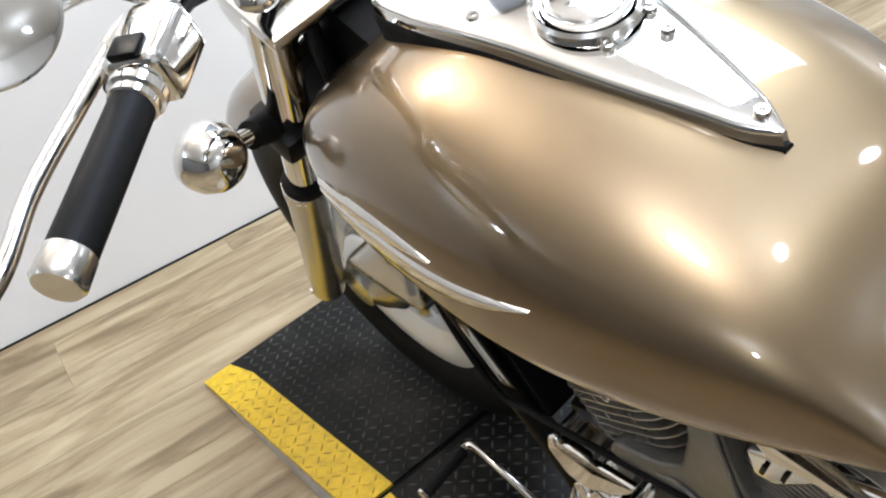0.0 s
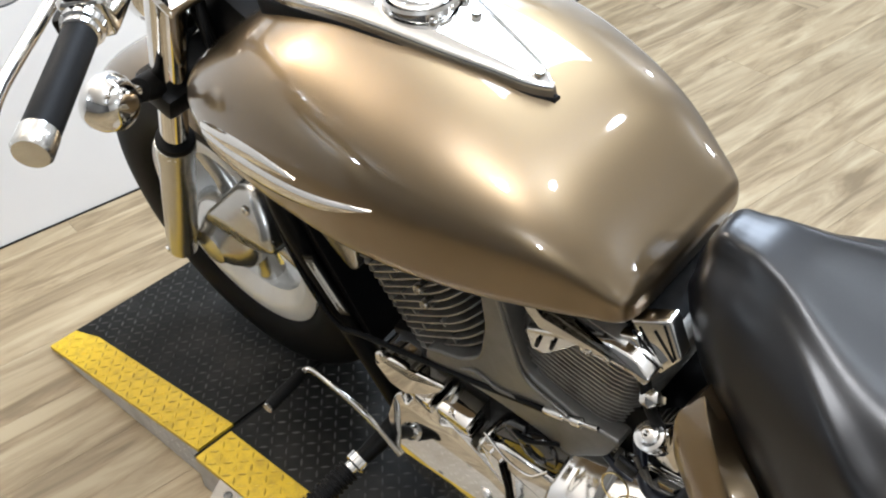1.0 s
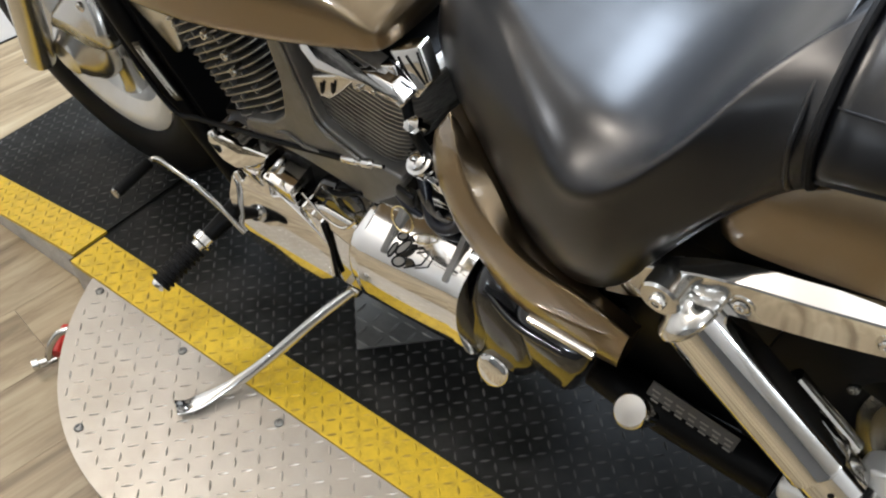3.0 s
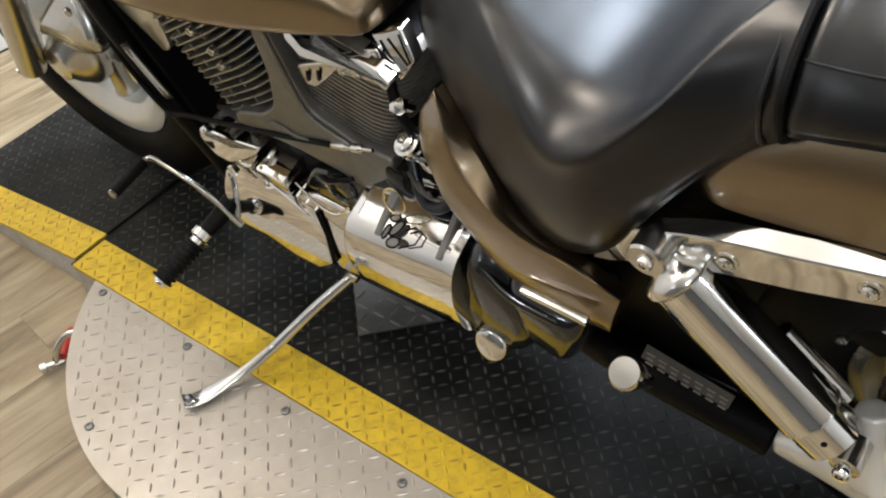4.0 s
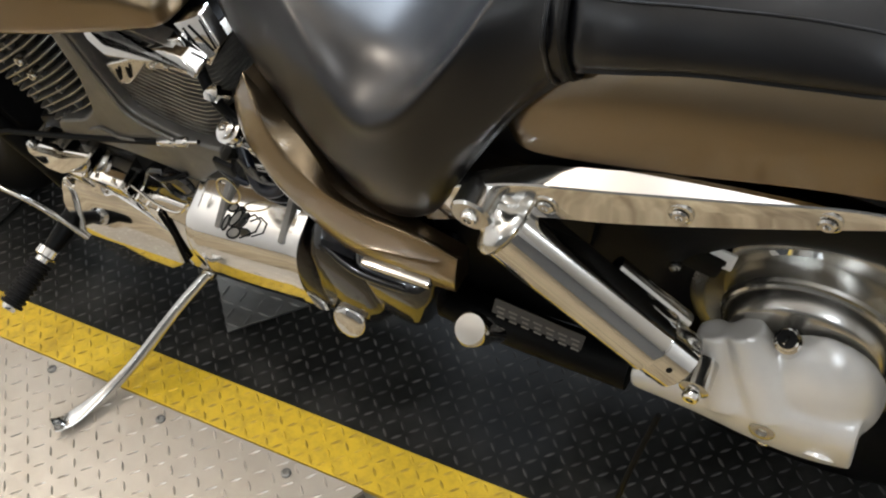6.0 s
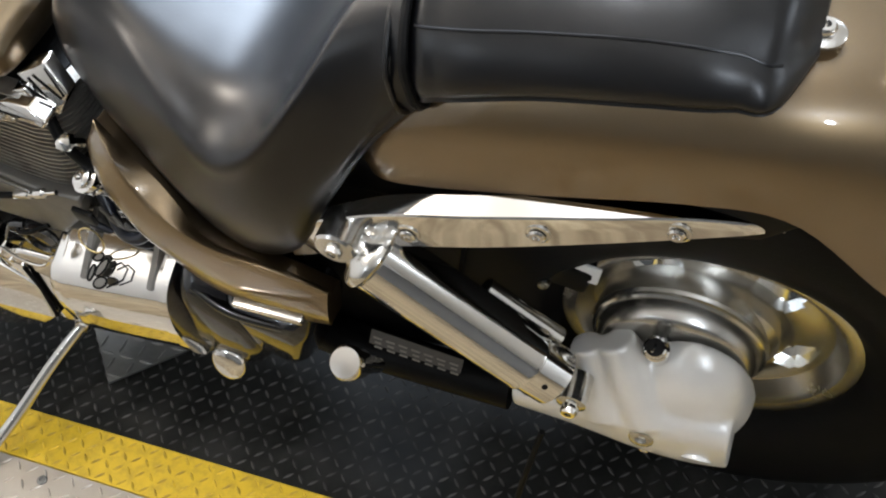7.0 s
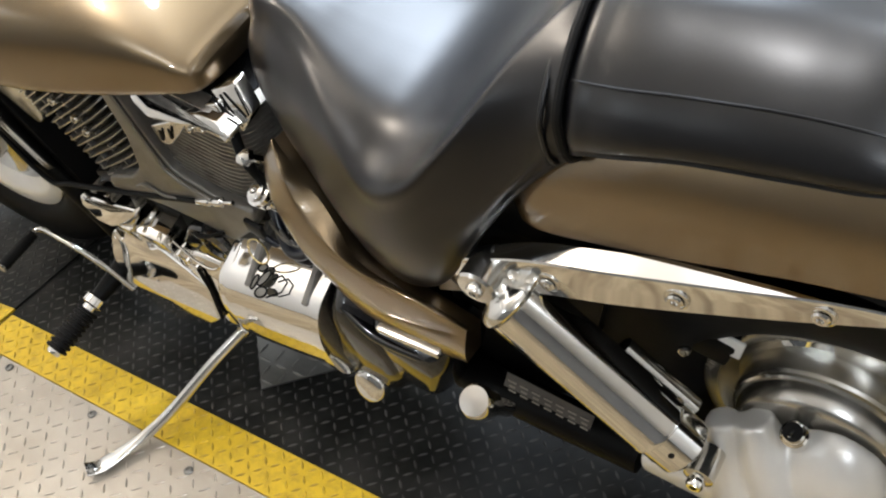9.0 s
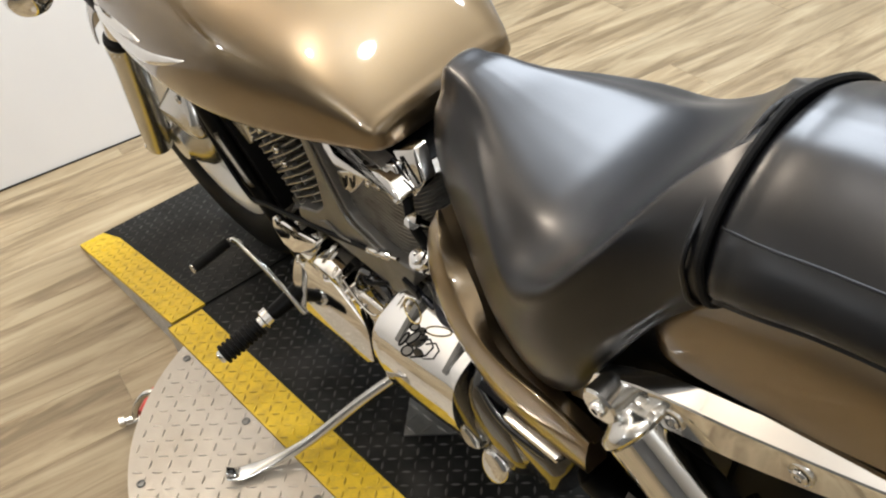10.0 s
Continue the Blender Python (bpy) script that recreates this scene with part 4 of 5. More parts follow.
    tagged(part("label_bar", bars, LABEL_GREY, lab), kind="stuff")
    br = part("brake_caliper", box((0, 0, 0), (0.075, 0.05, 0.045), 0.008, pose(-0.150, -0.050, 0.470, 0, 20, 0)), BLACK_SATIN, BIKE, "black block beside the rear wheel")
    bolt("caliper_bolt", (-0.165, -0.078, 0.455), (0, -1, 0.2), 0.007, 0.008, br, CHROME_DULL)
    part("caliper_pin", tube([(-0.185, -0.066, 0.505), (-0.150, -0.066, 0.512)], 0.006, 12), CHROME, br)
    part("caliper_tab", box((0, 0, 0), (0.030, 0.004, 0.026), 0.002, pose(-0.117, -0.070, 0.478, -10, 15, 0)), WHITE_PRINT, br, "pale metal tab")
    # passenger peg folded up
    peg = part("passenger_peg", lathe([(-0.10, 0.010), (-0.04, 0.012), (-0.038, 0.017), (-0.012, 0.0175), (-0.010, 0.0195), (0.0, 0.0195), (0.004, 0.017), (0.0055, 0.0)], (-0.337, -0.236, 0.476), (0.05, -0.45, 0.9), 32), CHROME, BIKE, "round chrome peg end")


def side_cover():
    """Crescent bronze panel below the seat: a broad outer face, a ridge and a narrow upper face that dies out."""
    k = np.arange(9)
    low = list(zip((-0.643, 0.115, 0.661), (-0.662, 0.124, 0.628), (-0.655, 0.142, 0.592), (-0.634, 0.156, 0.566), (-0.611, 0.167, 0.537), (-0.580, 0.174, 0.509), (-0.542, 0.177, 0.463), (-0.473, 0.177, 0.433), (-0.395, 0.176, 0.430)))
    ridge = list(zip((-0.636, 0.114, 0.670), (-0.622, 0.130, 0.657), (-0.607, 0.144, 0.643), (-0.583, 0.160, 0.605), (-0.555, 0.170, 0.587), (-0.525, 0.177, 0.569), (-0.485, 0.180, 0.552), (-0.430, 0.179, 0.537), (-0.376, 0.176, 0.506)))
    top = list(zip((-0.640, 0.108, 0.663), (-0.619, 0.118, 0.651), (-0.600, 0.126, 0.632), (-0.569, 0.138, 0.608), (-0.546, 0.150, 0.587), (-0.524, 0.163, 0.561), (-0.486, 0.170, 0.547), (-0.430, 0.171, 0.534), (-0.377, 0.169, 0.503)))
    for sgn in (-1, 1):
        rings = []
        for u in np.linspace(0, 8, 72):
            o, m, i = (Vector([spl(u, k, c) for c in line]) for line in (low, ridge, top))
            out = Vector((0, 1, 0))
            bulge = 0.005 * min(1.0, u / 2)
            pts = [o - out * 0.030 - Vector((0, 0, 0.004)), o - out * 0.006, o, o.lerp(m, 0.12) + out * bulge * 0.6, o.lerp(m, 0.32) + out * bulge, o.lerp(m, 0.6) + out * bulge, o.lerp(m, 0.85) + out * bulge * 0.5, o.lerp(m, 0.97) + out * 0.0012, m, m.lerp(i, 0.15) + Vector((0, 0, 0.0008)), m.lerp(i, 0.6) + Vector((0, 0, 0.001)), i, i - Vector((0, 0, 0.006)), i - out * 0.02 - Vector((0, 0, 0.01))]
            rings.append([Vector((p.x, sgn * p.y, p.z)) for p in pts])
        part("side_cover", loft(rings), BRONZE, BIKE, "curved bronze metallic side panel", 32)
    part("under_seat_body", prism([(-0.655, 0.70), (-0.66, 0.60), (-0.59, 0.49), (-0.40, 0.44), (-0.36, 0.58), (-0.28, 0.72), (-0.45, 0.70)], -0.08, 0.08, 0.01), BLACK_SATIN, BIKE, "black inner body under the seat")
    part("pivot_plate", prism([(-0.47, 0.28), (-0.46, 0.60), (-0.33, 0.64), (-0.22, 0.60), (-0.27, 0.42), (-0.22, 0.28)], -0.10, 0.10, 0.008), BLACK_SATIN, BIKE, "black swingarm pivot frame")


def forks():
    axle = Vector((-1.64, 0, 0.335))
    up = Vector((0.53, 0, 1)).normalized()
    for sgn in (-1, 1):
        low = Vector((-1.698, sgn * 0.125, 0.327))
        seal = Vector((-1.535, sgn * 0.125, 0.640))
        ax = (seal - low).normalized()
        leg = part("fork_slider", lathe([(0, 0.020), (0.004, 0.027), (0.05, 0.0275), (0.06, 0.0285), (0.30, 0.0285), (0.332, 0.031), (0.35, 0.031), (0.352, 0.024)], low, ax, 36), ALU_POLISHED, BIKE, "satin aluminium fork slider")
        part("dust_seal", lathe([(0.35, 0.030), (0.354, 0.0305), (0.362, 0.029), (0.365, 0.022)], low, ax, 32), RUBBER, leg, "black fork seal")
        part("fork_tube", lathe([(0.34, 0.0215), (0.50, 0.0215), (0.50, 0.026), (0.70, 0.026), (0.702, 0.01)], low, ax, 32), CHROME, leg, "chrome fork tube")
        bolt("axle_pinch_bolt", low + ax * 0.012 + Vector((-0.012, sgn * 0.024, 0)), (-0.4, sgn, 0), 0.006, 0.004, leg)
        part("caliper_lug", box((0, 0, 0), (0.045, 0.03, 0.03), 0.004, pose(-1.635, sgn * 0.118, 0.468, 0, -20, 0)), ALU, leg)
        bolt("lug_bolt", (-1.605, sgn * 0.128, 0.472), (1, sgn * 0.3, 0.2), 0.010, 0.01, leg, RUBBER)
    lower = Vector((-1.47, 0, 0.765))
    part("lower_clamp", box((0, 0, 0), (0.075, 0.32, 0.045), 0.012, pose(lower.x, 0, lower.z, 0, 27, 0)), BLACK_SATIN, BIKE, "black lower fork clamp")
    top = Vector((-1.385, 0, 0.945))
    part("top_clamp", box((0, 0, 0), (0.105, 0.300, 0.022), 0.009, pose(-1.385, 0, 0.950, 0, 27, 0)), CHROME, BIKE, "chrome upper fork clamp")
    for sgn in (-1, 1):
        part("fork_cap", lathe([(-0.01, 0.024), (0.010, 0.024), (0.016, 0.021), (0.022, 0.013), (0.024, 0)], (-1.388, sgn * 0.122, 0.956), (0.46, 0, 0.89), 28), CHROME, BIKE, "chrome fork cap")
    part("steering_cover", box((0, 0, 0), (0.10, 0.15, 0.12), 0.02, pose(-1.372, 0, 0.855, 0, 27, 0)), BLACK_SATIN, BIKE, "black steering head cover")
    for k in range(4):
        part("control_hose", tube(curve([(-1.395 + 0.012 * k, -0.055 - 0.012 * k, 0.945), (-1.378 + 0.01 * k, -0.085 - 0.008 * k, 0.90), (-1.395 + 0.012 * k, -0.075 - 0.010 * k, 0.83), (-1.42 + 0.01 * k, -0.07, 0.76)]), 0.0055 - 0.0006 * k, 8), RUBBER, BIKE)
    part("horn_bracket", box((0, 0, 0), (0.006, 0.07, 0.05), 0.002, pose(-1.425, -0.085, 0.855, 0, 27, 20)), CHROME_DULL, BIKE, "small chrome bracket at the steering head")
    part("steering_head", tube([(-1.44, 0, 0.74), (-1.345, 0, 0.93)], 0.032, 24), BLACK_SATIN, BIKE)
    w = part("front_wheel", ring([(-0.044, 0.178), (-0.0495, 0.186), (-0.052, 0.207), (-0.050, 0.213), (-0.040, 0.210), (-0.028, 0.18), (0.028, 0.18), (0.040, 0.210), (0.050, 0.213), (0.052, 0.207), (0.0495, 0.186), (0.044, 0.178), (0.03, 0.155), (-0.03, 0.155)], axle, (0, 1, 0), 96), ALU, BIKE, "satin aluminium front wheel", 30)
    prof = []
    for a in np.linspace(0, 2 * math.pi, 24, endpoint=False):
        s, c = math.sin(a), math.cos(a)
        prof.append((0.066 * math.copysign(abs(s) ** 0.8, s), 0.268 + 0.066 * math.copysign(abs(c) ** 0.8, c)))
    part("tyre", ring(prof, axle, (0, 1, 0), 96), RUBBER, w, "black front tyre", 60)
    part("hub", lathe([(-0.08, 0.02), (-0.08, 0.045), (-0.04, 0.06), (0.04, 0.06), (0.08, 0.045), (0.08, 0.02)], axle, (0, 1, 0), 40), ALU, w)
    for k in range(5):
        t = 2 * math.pi * k / 5 - 0.4
        c, s = math.cos(t), math.sin(t)
        part("spoke", tube([axle + Vector((c * r, 0, s * r)) for r in (0.04, 0.09, 0.14, 0.185)], [0.030, 0.022, 0.024, 0.036], 16), ALU_POLISHED, w)
    part("brake_disc", lathe([(0, 0.07), (0, 0.150), (0.005, 0.150), (0.005, 0.07)], axle + Vector((0, 0.07, 0)), (0, 1, 0), 64), CHROME_DULL, w)
    cal = part("front_hub_plate", lathe([(-0.035, 0.078), (-0.020, 0.078), (-0.008, 0.074), (0.0, 0.064), (0.010, 0.055), (0.020, 0.040), (0.028, 0.036), (0.030, 0.015)], axle + Vector((0.0, -0.075, 0)), (0, -1, 0), 56), ALU_POLISHED, BIKE, "cast hub plate")
    caliper = part("brake_caliper", cover([(-1.585, 0.450), (-1.528, 0.500), (-1.46, 0.565), (-1.42, 0.565), (-1.385, 0.52), (-1.375, 0.470), (-1.43, 0.440), (-1.489, 0.425)], -0.065, 0.57, -0.098, 0.42, -0.112, 0.016, 0.014, (0.495, -0.130)), ALU_POLISHED, BIKE, "polished cast bracket behind the fork")
    for x, z in ((-1.535, 0.465), (-1.43, 0.535)):
        bolt("caliper_bolt", (x, -0.112, z), (0, -1, 0), 0.009, 0.006, caliper, CHROME_DULL)
    # front fender
    outer, inner = [], []
    for t in np.linspace(28, 150, 44):
        c, s = math.cos(radians(t)), math.sin(radians(t))
        for rings, k in ((outer, 0), (inner, 0.003)):
            loop = []
            for a in np.linspace(-90, 90, 25):
                sa, ca = math.sin(radians(a)), math.cos(radians(a))
                r = 0.305 + (0.058 - k) * abs(ca) ** 0.8
                loop.append(axle + Vector((c * r, (0.085 - k) * math.copysign(abs(sa) ** 0.8, sa), s * r)))
            rings.append(loop)
    part("front_fender", loft([o + i[::-1] for o, i in zip(outer, inner)], True), BRONZE, BIKE, "bronze metallic front fender", 50)


def bars():
    h = part("handlebar", tube(curve([(-1.183, -0.318, 1.053), (-1.27, -0.225, 1.070), (-1.335, -0.16, 1.04), (-1.365, -0.09, 0.995), (-1.37, 0.09, 0.995), (-1.335, 0.16, 1.04), (-1.27, 0.225, 1.07), (-1.183, 0.318, 1.053), (-1.092, 0.436, 1.035)], 10), 0.0125, 18), CHROME, BIKE, "chrome swept-back handlebar")
    for sgn in (-1, 1):
        a, b = Vector((-1.183, sgn * 0.318, 1.053)), Vector((-1.085, sgn * 0.445, 1.034))
        d = (b - a).normalized()
        L = (b - a).length
        g = part("grip", lathe([(0.006, 0.014), (0.006, 0.0168), (0.010, 0.0172), (L - 0.026, 0.0178), (L - 0.025, 0.014)], a, d, 32), RUBBER, h, "smooth black rubber grip")
        part("bar_end", lathe([(L - 0.025, 0.0185), (L - 0.004, 0.019), (L, 0.0165), (L + 0.001, 0)], a, d, 32), CHROME_DULL, h, "chrome grip end cap")
        part("grip_collar", lathe([(-0.012, 0.0185), (-0.010, 0.022), (-0.002, 0.022), (0.0, 0.019), (0.006, 0.019), (0.008, 0.016)], a, d, 32), CHROME, h)
        side = d.cross(Vector((0, 0, 1))).normalized()
        upv = side.cross(d) if side.cross(d).z > 0 else d.cross(side)
        m = Matrix((side, d, upv)).transposed().to_4x4()
        m.translation = a - d * 0.026 + upv * 0.0255
        mb = m.copy()
        mb.translation = a - d * 0.047
        sw = part("switch_housing", box((0, 0, 0), (0.050, 0.068, 0.050), 0.012, mb, 3), CHROME, h, "chrome switch housing")
        part("rocker_switch", box((0, 0, 0), (0.026, 0.022, 0.008), 0.003, m), BLACK_SATIN, sw, "dark grey rocker switch")
        m2 = m.copy()
        m2.translation = a - d * 0.03 - upv * 0.01 + side * (-0.03 if sgn < 0 else 0.03) * (-1)
        part("switch_button", box((0, 0, 0), (0.02, 0.022, 0.02), 0.005, m2), BLACK_SATIN, sw)
        # lever and its perch
        fwd = Vector((-1, 0, 0)) - d * Vector((-1, 0, 0)).dot(d)
        fwd.normalize()
        per = part("lever_perch", tube([a - d * 0.085, a - d * 0.085 + fwd * 0.035, a - d * 0.065 + fwd * 0.05], [0.019, 0.015, 0.011], 18), CHROME, h, "chrome lever perch")
        part("lever", tube(curve([a - d * 0.07 + fwd * 0.05, a - d * 0.01 + fwd * 0.058, a + d * 0.07 + fwd * 0.066, a + d * 0.135 + fwd * 0.058, a + d * 0.17 + fwd * 0.062]), 0.0075, 14), CHROME_DULL, h, "polished hand lever")
        # mirror on a short stem
        base = a - d * 0.085
        mir = part("mirror", tube(curve([base + Vector((0, 0, 0.015)), base + Vector((-0.02, sgn * 0.03, 0.04)), base + Vector((0.045, sgn * 0.09, 0.075))]), 0.006, 12), CHROME, h, "chrome mirror stem")
        mc = Vector((-1.185, sgn * 0.372, 1.170))
        part("mirror_head", lathe([(-0.022, 0.01), (-0.018, 0.036), (-0.009, 0.052), (0.0, 0.057), (0.002, 0.054)], mc, (0.85, -0.1 * sgn, 0.5), 48), CHROME, mir, "round chrome mirror back")
        part("mirror_glass", lathe([(0.001, 0.0535), (0.0015, 0.0)], mc, (0.85, -0.1 * sgn, 0.5), 40), CHROME, mir)
        # turn signal on a stalk from the lower clamp
        tip = Vector((-1.395, sgn * 0.245, 0.842))
        root = Vector((-1.475, sgn * 0.135, 0.775))
        dd = (tip - root).normalized()
        sig = part("turn_signal", lathe([(-0.036, 0.008), (-0.033, 0.020), (-0.022, 0.031), (-0.006, 0.0375), (0.008, 0.0385), (0.012, 0.036), (0.018, 0.030), (0.028, 0.012), (0.030, 0.0)], tip, (-1, sgn * 0.1, 0.02), 40), CHROME, BIKE, "round chrome turn signal")
        part("signal_stalk", tube([root + dd * 0.06, tip - dd * 0.025], 0.0105, 18), CHROME, sig)
        part("signal_boot", tube([root - dd * 0.04, root + dd * 0.02, root + dd * 0.068, root + dd * 0.07], [0.026, 0.021, 0.0165, 0.012], 18), RUBBER, sig, "black stalk boot")
    # cables from the left perch
    part("clutch_cable", tube(curve([(-1.245, -0.243, 1.055), (-1.32, -0.17, 1.02), (-1.40, -0.09, 0.90), (-1.37, -0.10, 0.72), (-1.33, -0.12, 0.52), (-1.26, -0.13, 0.405), (-1.185, -0.13, 0.415), (-0.988, -0.13, 0.463), (-0.845, -0.13, 0.501)], 10), 0.0045, 10), RUBBER, BIKE, "black sheathed clutch cable")
    part("cable_adjuster", lathe([(0, 0.005), (0.002, 0.0065), (0.03, 0.0065), (0.032, 0.0045), (0.045, 0.0045), (0.046, 0.007), (0.06, 0.007), (0.064, 0.003), (0.085, 0.003)], (-0.845, -0.13, 0.501), (0.95, 0, 0.31), 16), CHROME, BIKE, "chrome cable adjuster")
    part("wiring_loom", tube(curve([(-1.27, -0.225, 1.05), (-1.36, -0.12, 0.99), (-1.42, -0.06, 0.90), (-1.40, -0.05, 0.80)], 10), 0.007, 10), RUBBER, BIKE)
    part("brake_hose", tube(curve([(-1.29, 0.14, 1.03), (-1.36, 0.02, 1.02), (-1.41, -0.045, 0.93), (-1.40, -0.06, 0.78)], 10), 0.006, 10), RUBBER, BIKE)
    # headlight shell
    part("headlight", lathe([(-0.085, 0.02), (-0.08, 0.055), (-0.05, 0.085), (0.0, 0.098), (0.03, 0.1), (0.045, 0.096), (0.05, 0.085), (0.06, 0.0)], (-1.535, 0, 0.875), (-1, 0, -0.05), 56), CHROME, BIKE, "round chrome headlight shell")


def engine():
    e = part("crankcase", prism([(-1.15, 0.30), (-1.17, 0.42), (-1.07, 0.455), (-0.93, 0.515), (-0.83, 0.53), (-0.72, 0.56), (-0.64, 0.52), (-0.60, 0.40), (-0.62, 0.24), (-0.80, 0.17), (-1.02, 0.19)], -0.100, 0.100, 0.02), BLACK_SATIN, BIKE, "black V-twin crankcase")

    def cylinder(base, top, half_x, half_y, n, head_name):
        base, top = Vector(base), Vector(top)
        d = (top - base).normalized()
        L = (top - base).length
        side = Vector((d.z, 0, -d.x))
        Y = Vector((0, 1, 0))
        def slab(t, th, hx, hy, bm):
            loops = []
            for q in (0, th):
                loops.append([base + d * (t + q) + side * hx * math.copysign(abs(math.cos(a)) ** 0.42, math.cos(a)) + Y * hy * math.copysign(abs(math.sin(a)) ** 0.42, math.sin(a)) for a in np.linspace(0, 2 * math.pi, 28, endpoint=False)])
            return loft(loops, True, bm)
        core = part("cylinder", slab(0, L, half_x * 0.80, half_y * 0.80, bmesh.new()), BLACK_SATIN, e, "finned engine cylinder")
        for i in range(n):
            t = L * (i + 0.5) / n
            part("fin", slab(t, 0.0022, half_x, half_y, bmesh.new()), FIN, core)
        return core

    c1 = cylinder((-1.024, 0, 0.466), (-1.159, 0, 0.700), 0.098, 0.114, 22, "front")
    c2 = cylinder((-0.840, 0, 0.49), (-0.775, 0, 0.70), 0.094, 0.114, 25, "rear")
    for i in range(5):
        bolt("rocker_bolt", (-1.040 - 0.017 * i + 0.012 * (i % 2), -0.116, 0.565 + 0.026 * i), (0, -1, 0.1), 0.0075, 0.010, e, CHROME_DULL)
    # small dampers set between the fins of the front cylinder
    for row, off in enumerate((-0.058, -0.022, 0.030)):
        for i in range(9):
            u = (i + 0.5 + 0.33 * row) / 9.5
            part("fin_damper", box((0, 0, 0), (0.005, 0.010, 0.013), 0.0012, pose(-1.018 - 0.135 * u + 0.866 * off, -0.109 + 0.05 * abs(off), 0.463 + 0.234 * u + 0.5 * off, 0, -30, 0)), ENGINE, c1)
    # wedge between the cylinders
    web = part("engine_web", cover([(-0.925, 0.70), (-0.896, 0.70), (-0.882, 0.60), (-0.868, 0.550), (-0.805, 0.522), (-0.735, 0.515), (-0.760, 0.470), (-0.815, 0.425), (-0.860, 0.440), (-0.935, 0.452), (-1.060, 0.452), (-1.050, 0.480), (-0.985, 0.500), (-0.948, 0.53), (-0.928, 0.60)], -0.085, 0.70, -0.124, 0.42, -0.130, 0.012, 0.005), ENGINE, e, "silver painted engine web")
    part("web_edge", tube(curve([(-0.897, -0.127, 0.698), (-0.883, -0.129, 0.60), (-0.868, -0.131, 0.547), (-0.808, -0.132, 0.519)]), 0.003, 8), ENGINE, web)
    part("web_edge", tube(curve([(-0.985, -0.128, 0.480), (-0.955, -0.130, 0.495), (-0.925, -0.130, 0.485), (-0.89, -0.131, 0.490)]), 0.003, 8), ENGINE, web)
    # chrome head cover of the rear cylinder
    cov = part("head_cover", cover([(-0.868, 0.716), (-0.854, 0.692), (-0.830, 0.679), (-0.775, 0.681), (-0.743, 0.685), (-0.712, 0.682), (-0.690, 0.670), (-0.696, 0.660), (-0.717, 0.668), (-0.745, 0.671), (-0.775, 0.667), (-0.832, 0.664), (-0.860, 0.678), (-0.874, 0.704)], -0.085, 0.715, -0.104, 0.665, -0.132, 0.004, 0.003), CHROME, BIKE, "chrome rim and panels of the rear cylinder head")
    part("cover_panel", cover([(-0.864, 0.672), (-0.841, 0.666), (-0.784, 0.674), (-0.748, 0.684), (-0.790, 0.655), (-0.841, 0.634), (-0.864, 0.630)], -0.08, 0.68, -0.119, 0.63, -0.100, 0.004, 0.003), CHROME, cov, "chrome wedge panel under the rim")
    part("cover_panel", cover([(-0.786, 0.669), (-0.748, 0.686), (-0.722, 0.694), (-0.714, 0.676), (-0.706, 0.656), (-0.734, 0.657)], -0.08, 0.70, -0.104, 0.65, -0.114, 0.005, 0.003), CHROME, cov, "pale chrome head panel")
    cast = part("cover_bracket", cover([(-0.868, 0.630), (-0.834, 0.643), (-0.795, 0.660), (-0.784, 0.653), (-0.812, 0.626), (-0.839, 0.602), (-0.861, 0.600)], -0.08, 0.66, -0.116, 0.60, -0.122, 0.006, 0.004), CHROME_DULL, cov, "slotted cast bracket")
    # Black bars on the bracket face, standing in for shaded slots.
    for x, z in ((-0.848, 0.619), (-0.826, 0.628)):
        part("dark_slot_bar", box((0, 0, 0), (0.0045, 0.002, 0.020), 0.0008, pose(x, -0.1215, z, 0, 18, 0)), BLACK_SATIN, cast)
    strip = part("cover_strip", cover([(-0.789, 0.659), (-0.747, 0.668), (-0.696, 0.671), (-0.706, 0.652), (-0.752, 0.649), (-0.790, 0.640)], -0.08, 0.67, -0.117, 0.64, -0.121, 0.006, 0.004), CHROME_DULL, cov, "dull cast strip with bolts")
    for x, z in ((-0.774, 0.652), (-0.748, 0.658), (-0.722, 0.662), (-0.704, 0.660)):
        bolt("strip_bolt", (x, -0.122, z), (0, -1, 0.1), 0.0045, 0.004, strip, CHROME_DULL)
    part("air_box", box((0, 0, 0), (0.20, 0.17, 0.06), 0.02, pose(-0.85, 0, 0.695, 0, 0, 0)), BLACK_SATIN, BIKE, "black air box under the tank")
    rail = part("frame_rail", cover([(-0.739, 0.700), (-0.694, 0.718), (-0.672, 0.684), (-0.692, 0.657)], -0.08, 0.72, -0.084, 0.65, -0.112, 0.004, 0.003), CHROME, BIKE, "chrome strip below the tank")
    # Thin black rods along the strip, standing in for the shade in grooves.
    part("rail_groove_bar", tube([(-0.729, -0.1005, 0.697), (-0.690, -0.1045, 0.665)], 0.0018, 6), BLACK_SATIN, rail)
    part("rail_groove_bar", tube([(-0.703, -0.0985, 0.711), (-0.679, -0.1025, 0.681)], 0.0018, 6), BLACK_SATIN, rail)
    # polished side panel at the steering head side of the front cylinder
    part("radiator_cover", cover([(-1.345, 0.61), (-1.34, 0.70), (-1.20, 0.70), (-1.190, 0.60), (-1.196, 0.525), (-1.214, 0.512), (-1.255, 0.555), (-1.30, 0.595)], -0.07, 0.70, -0.096, 0.51, -0.102, 0.010, 0.005), ALU_POLISHED, BIKE, "satin metal cowl beside the front cylinder")
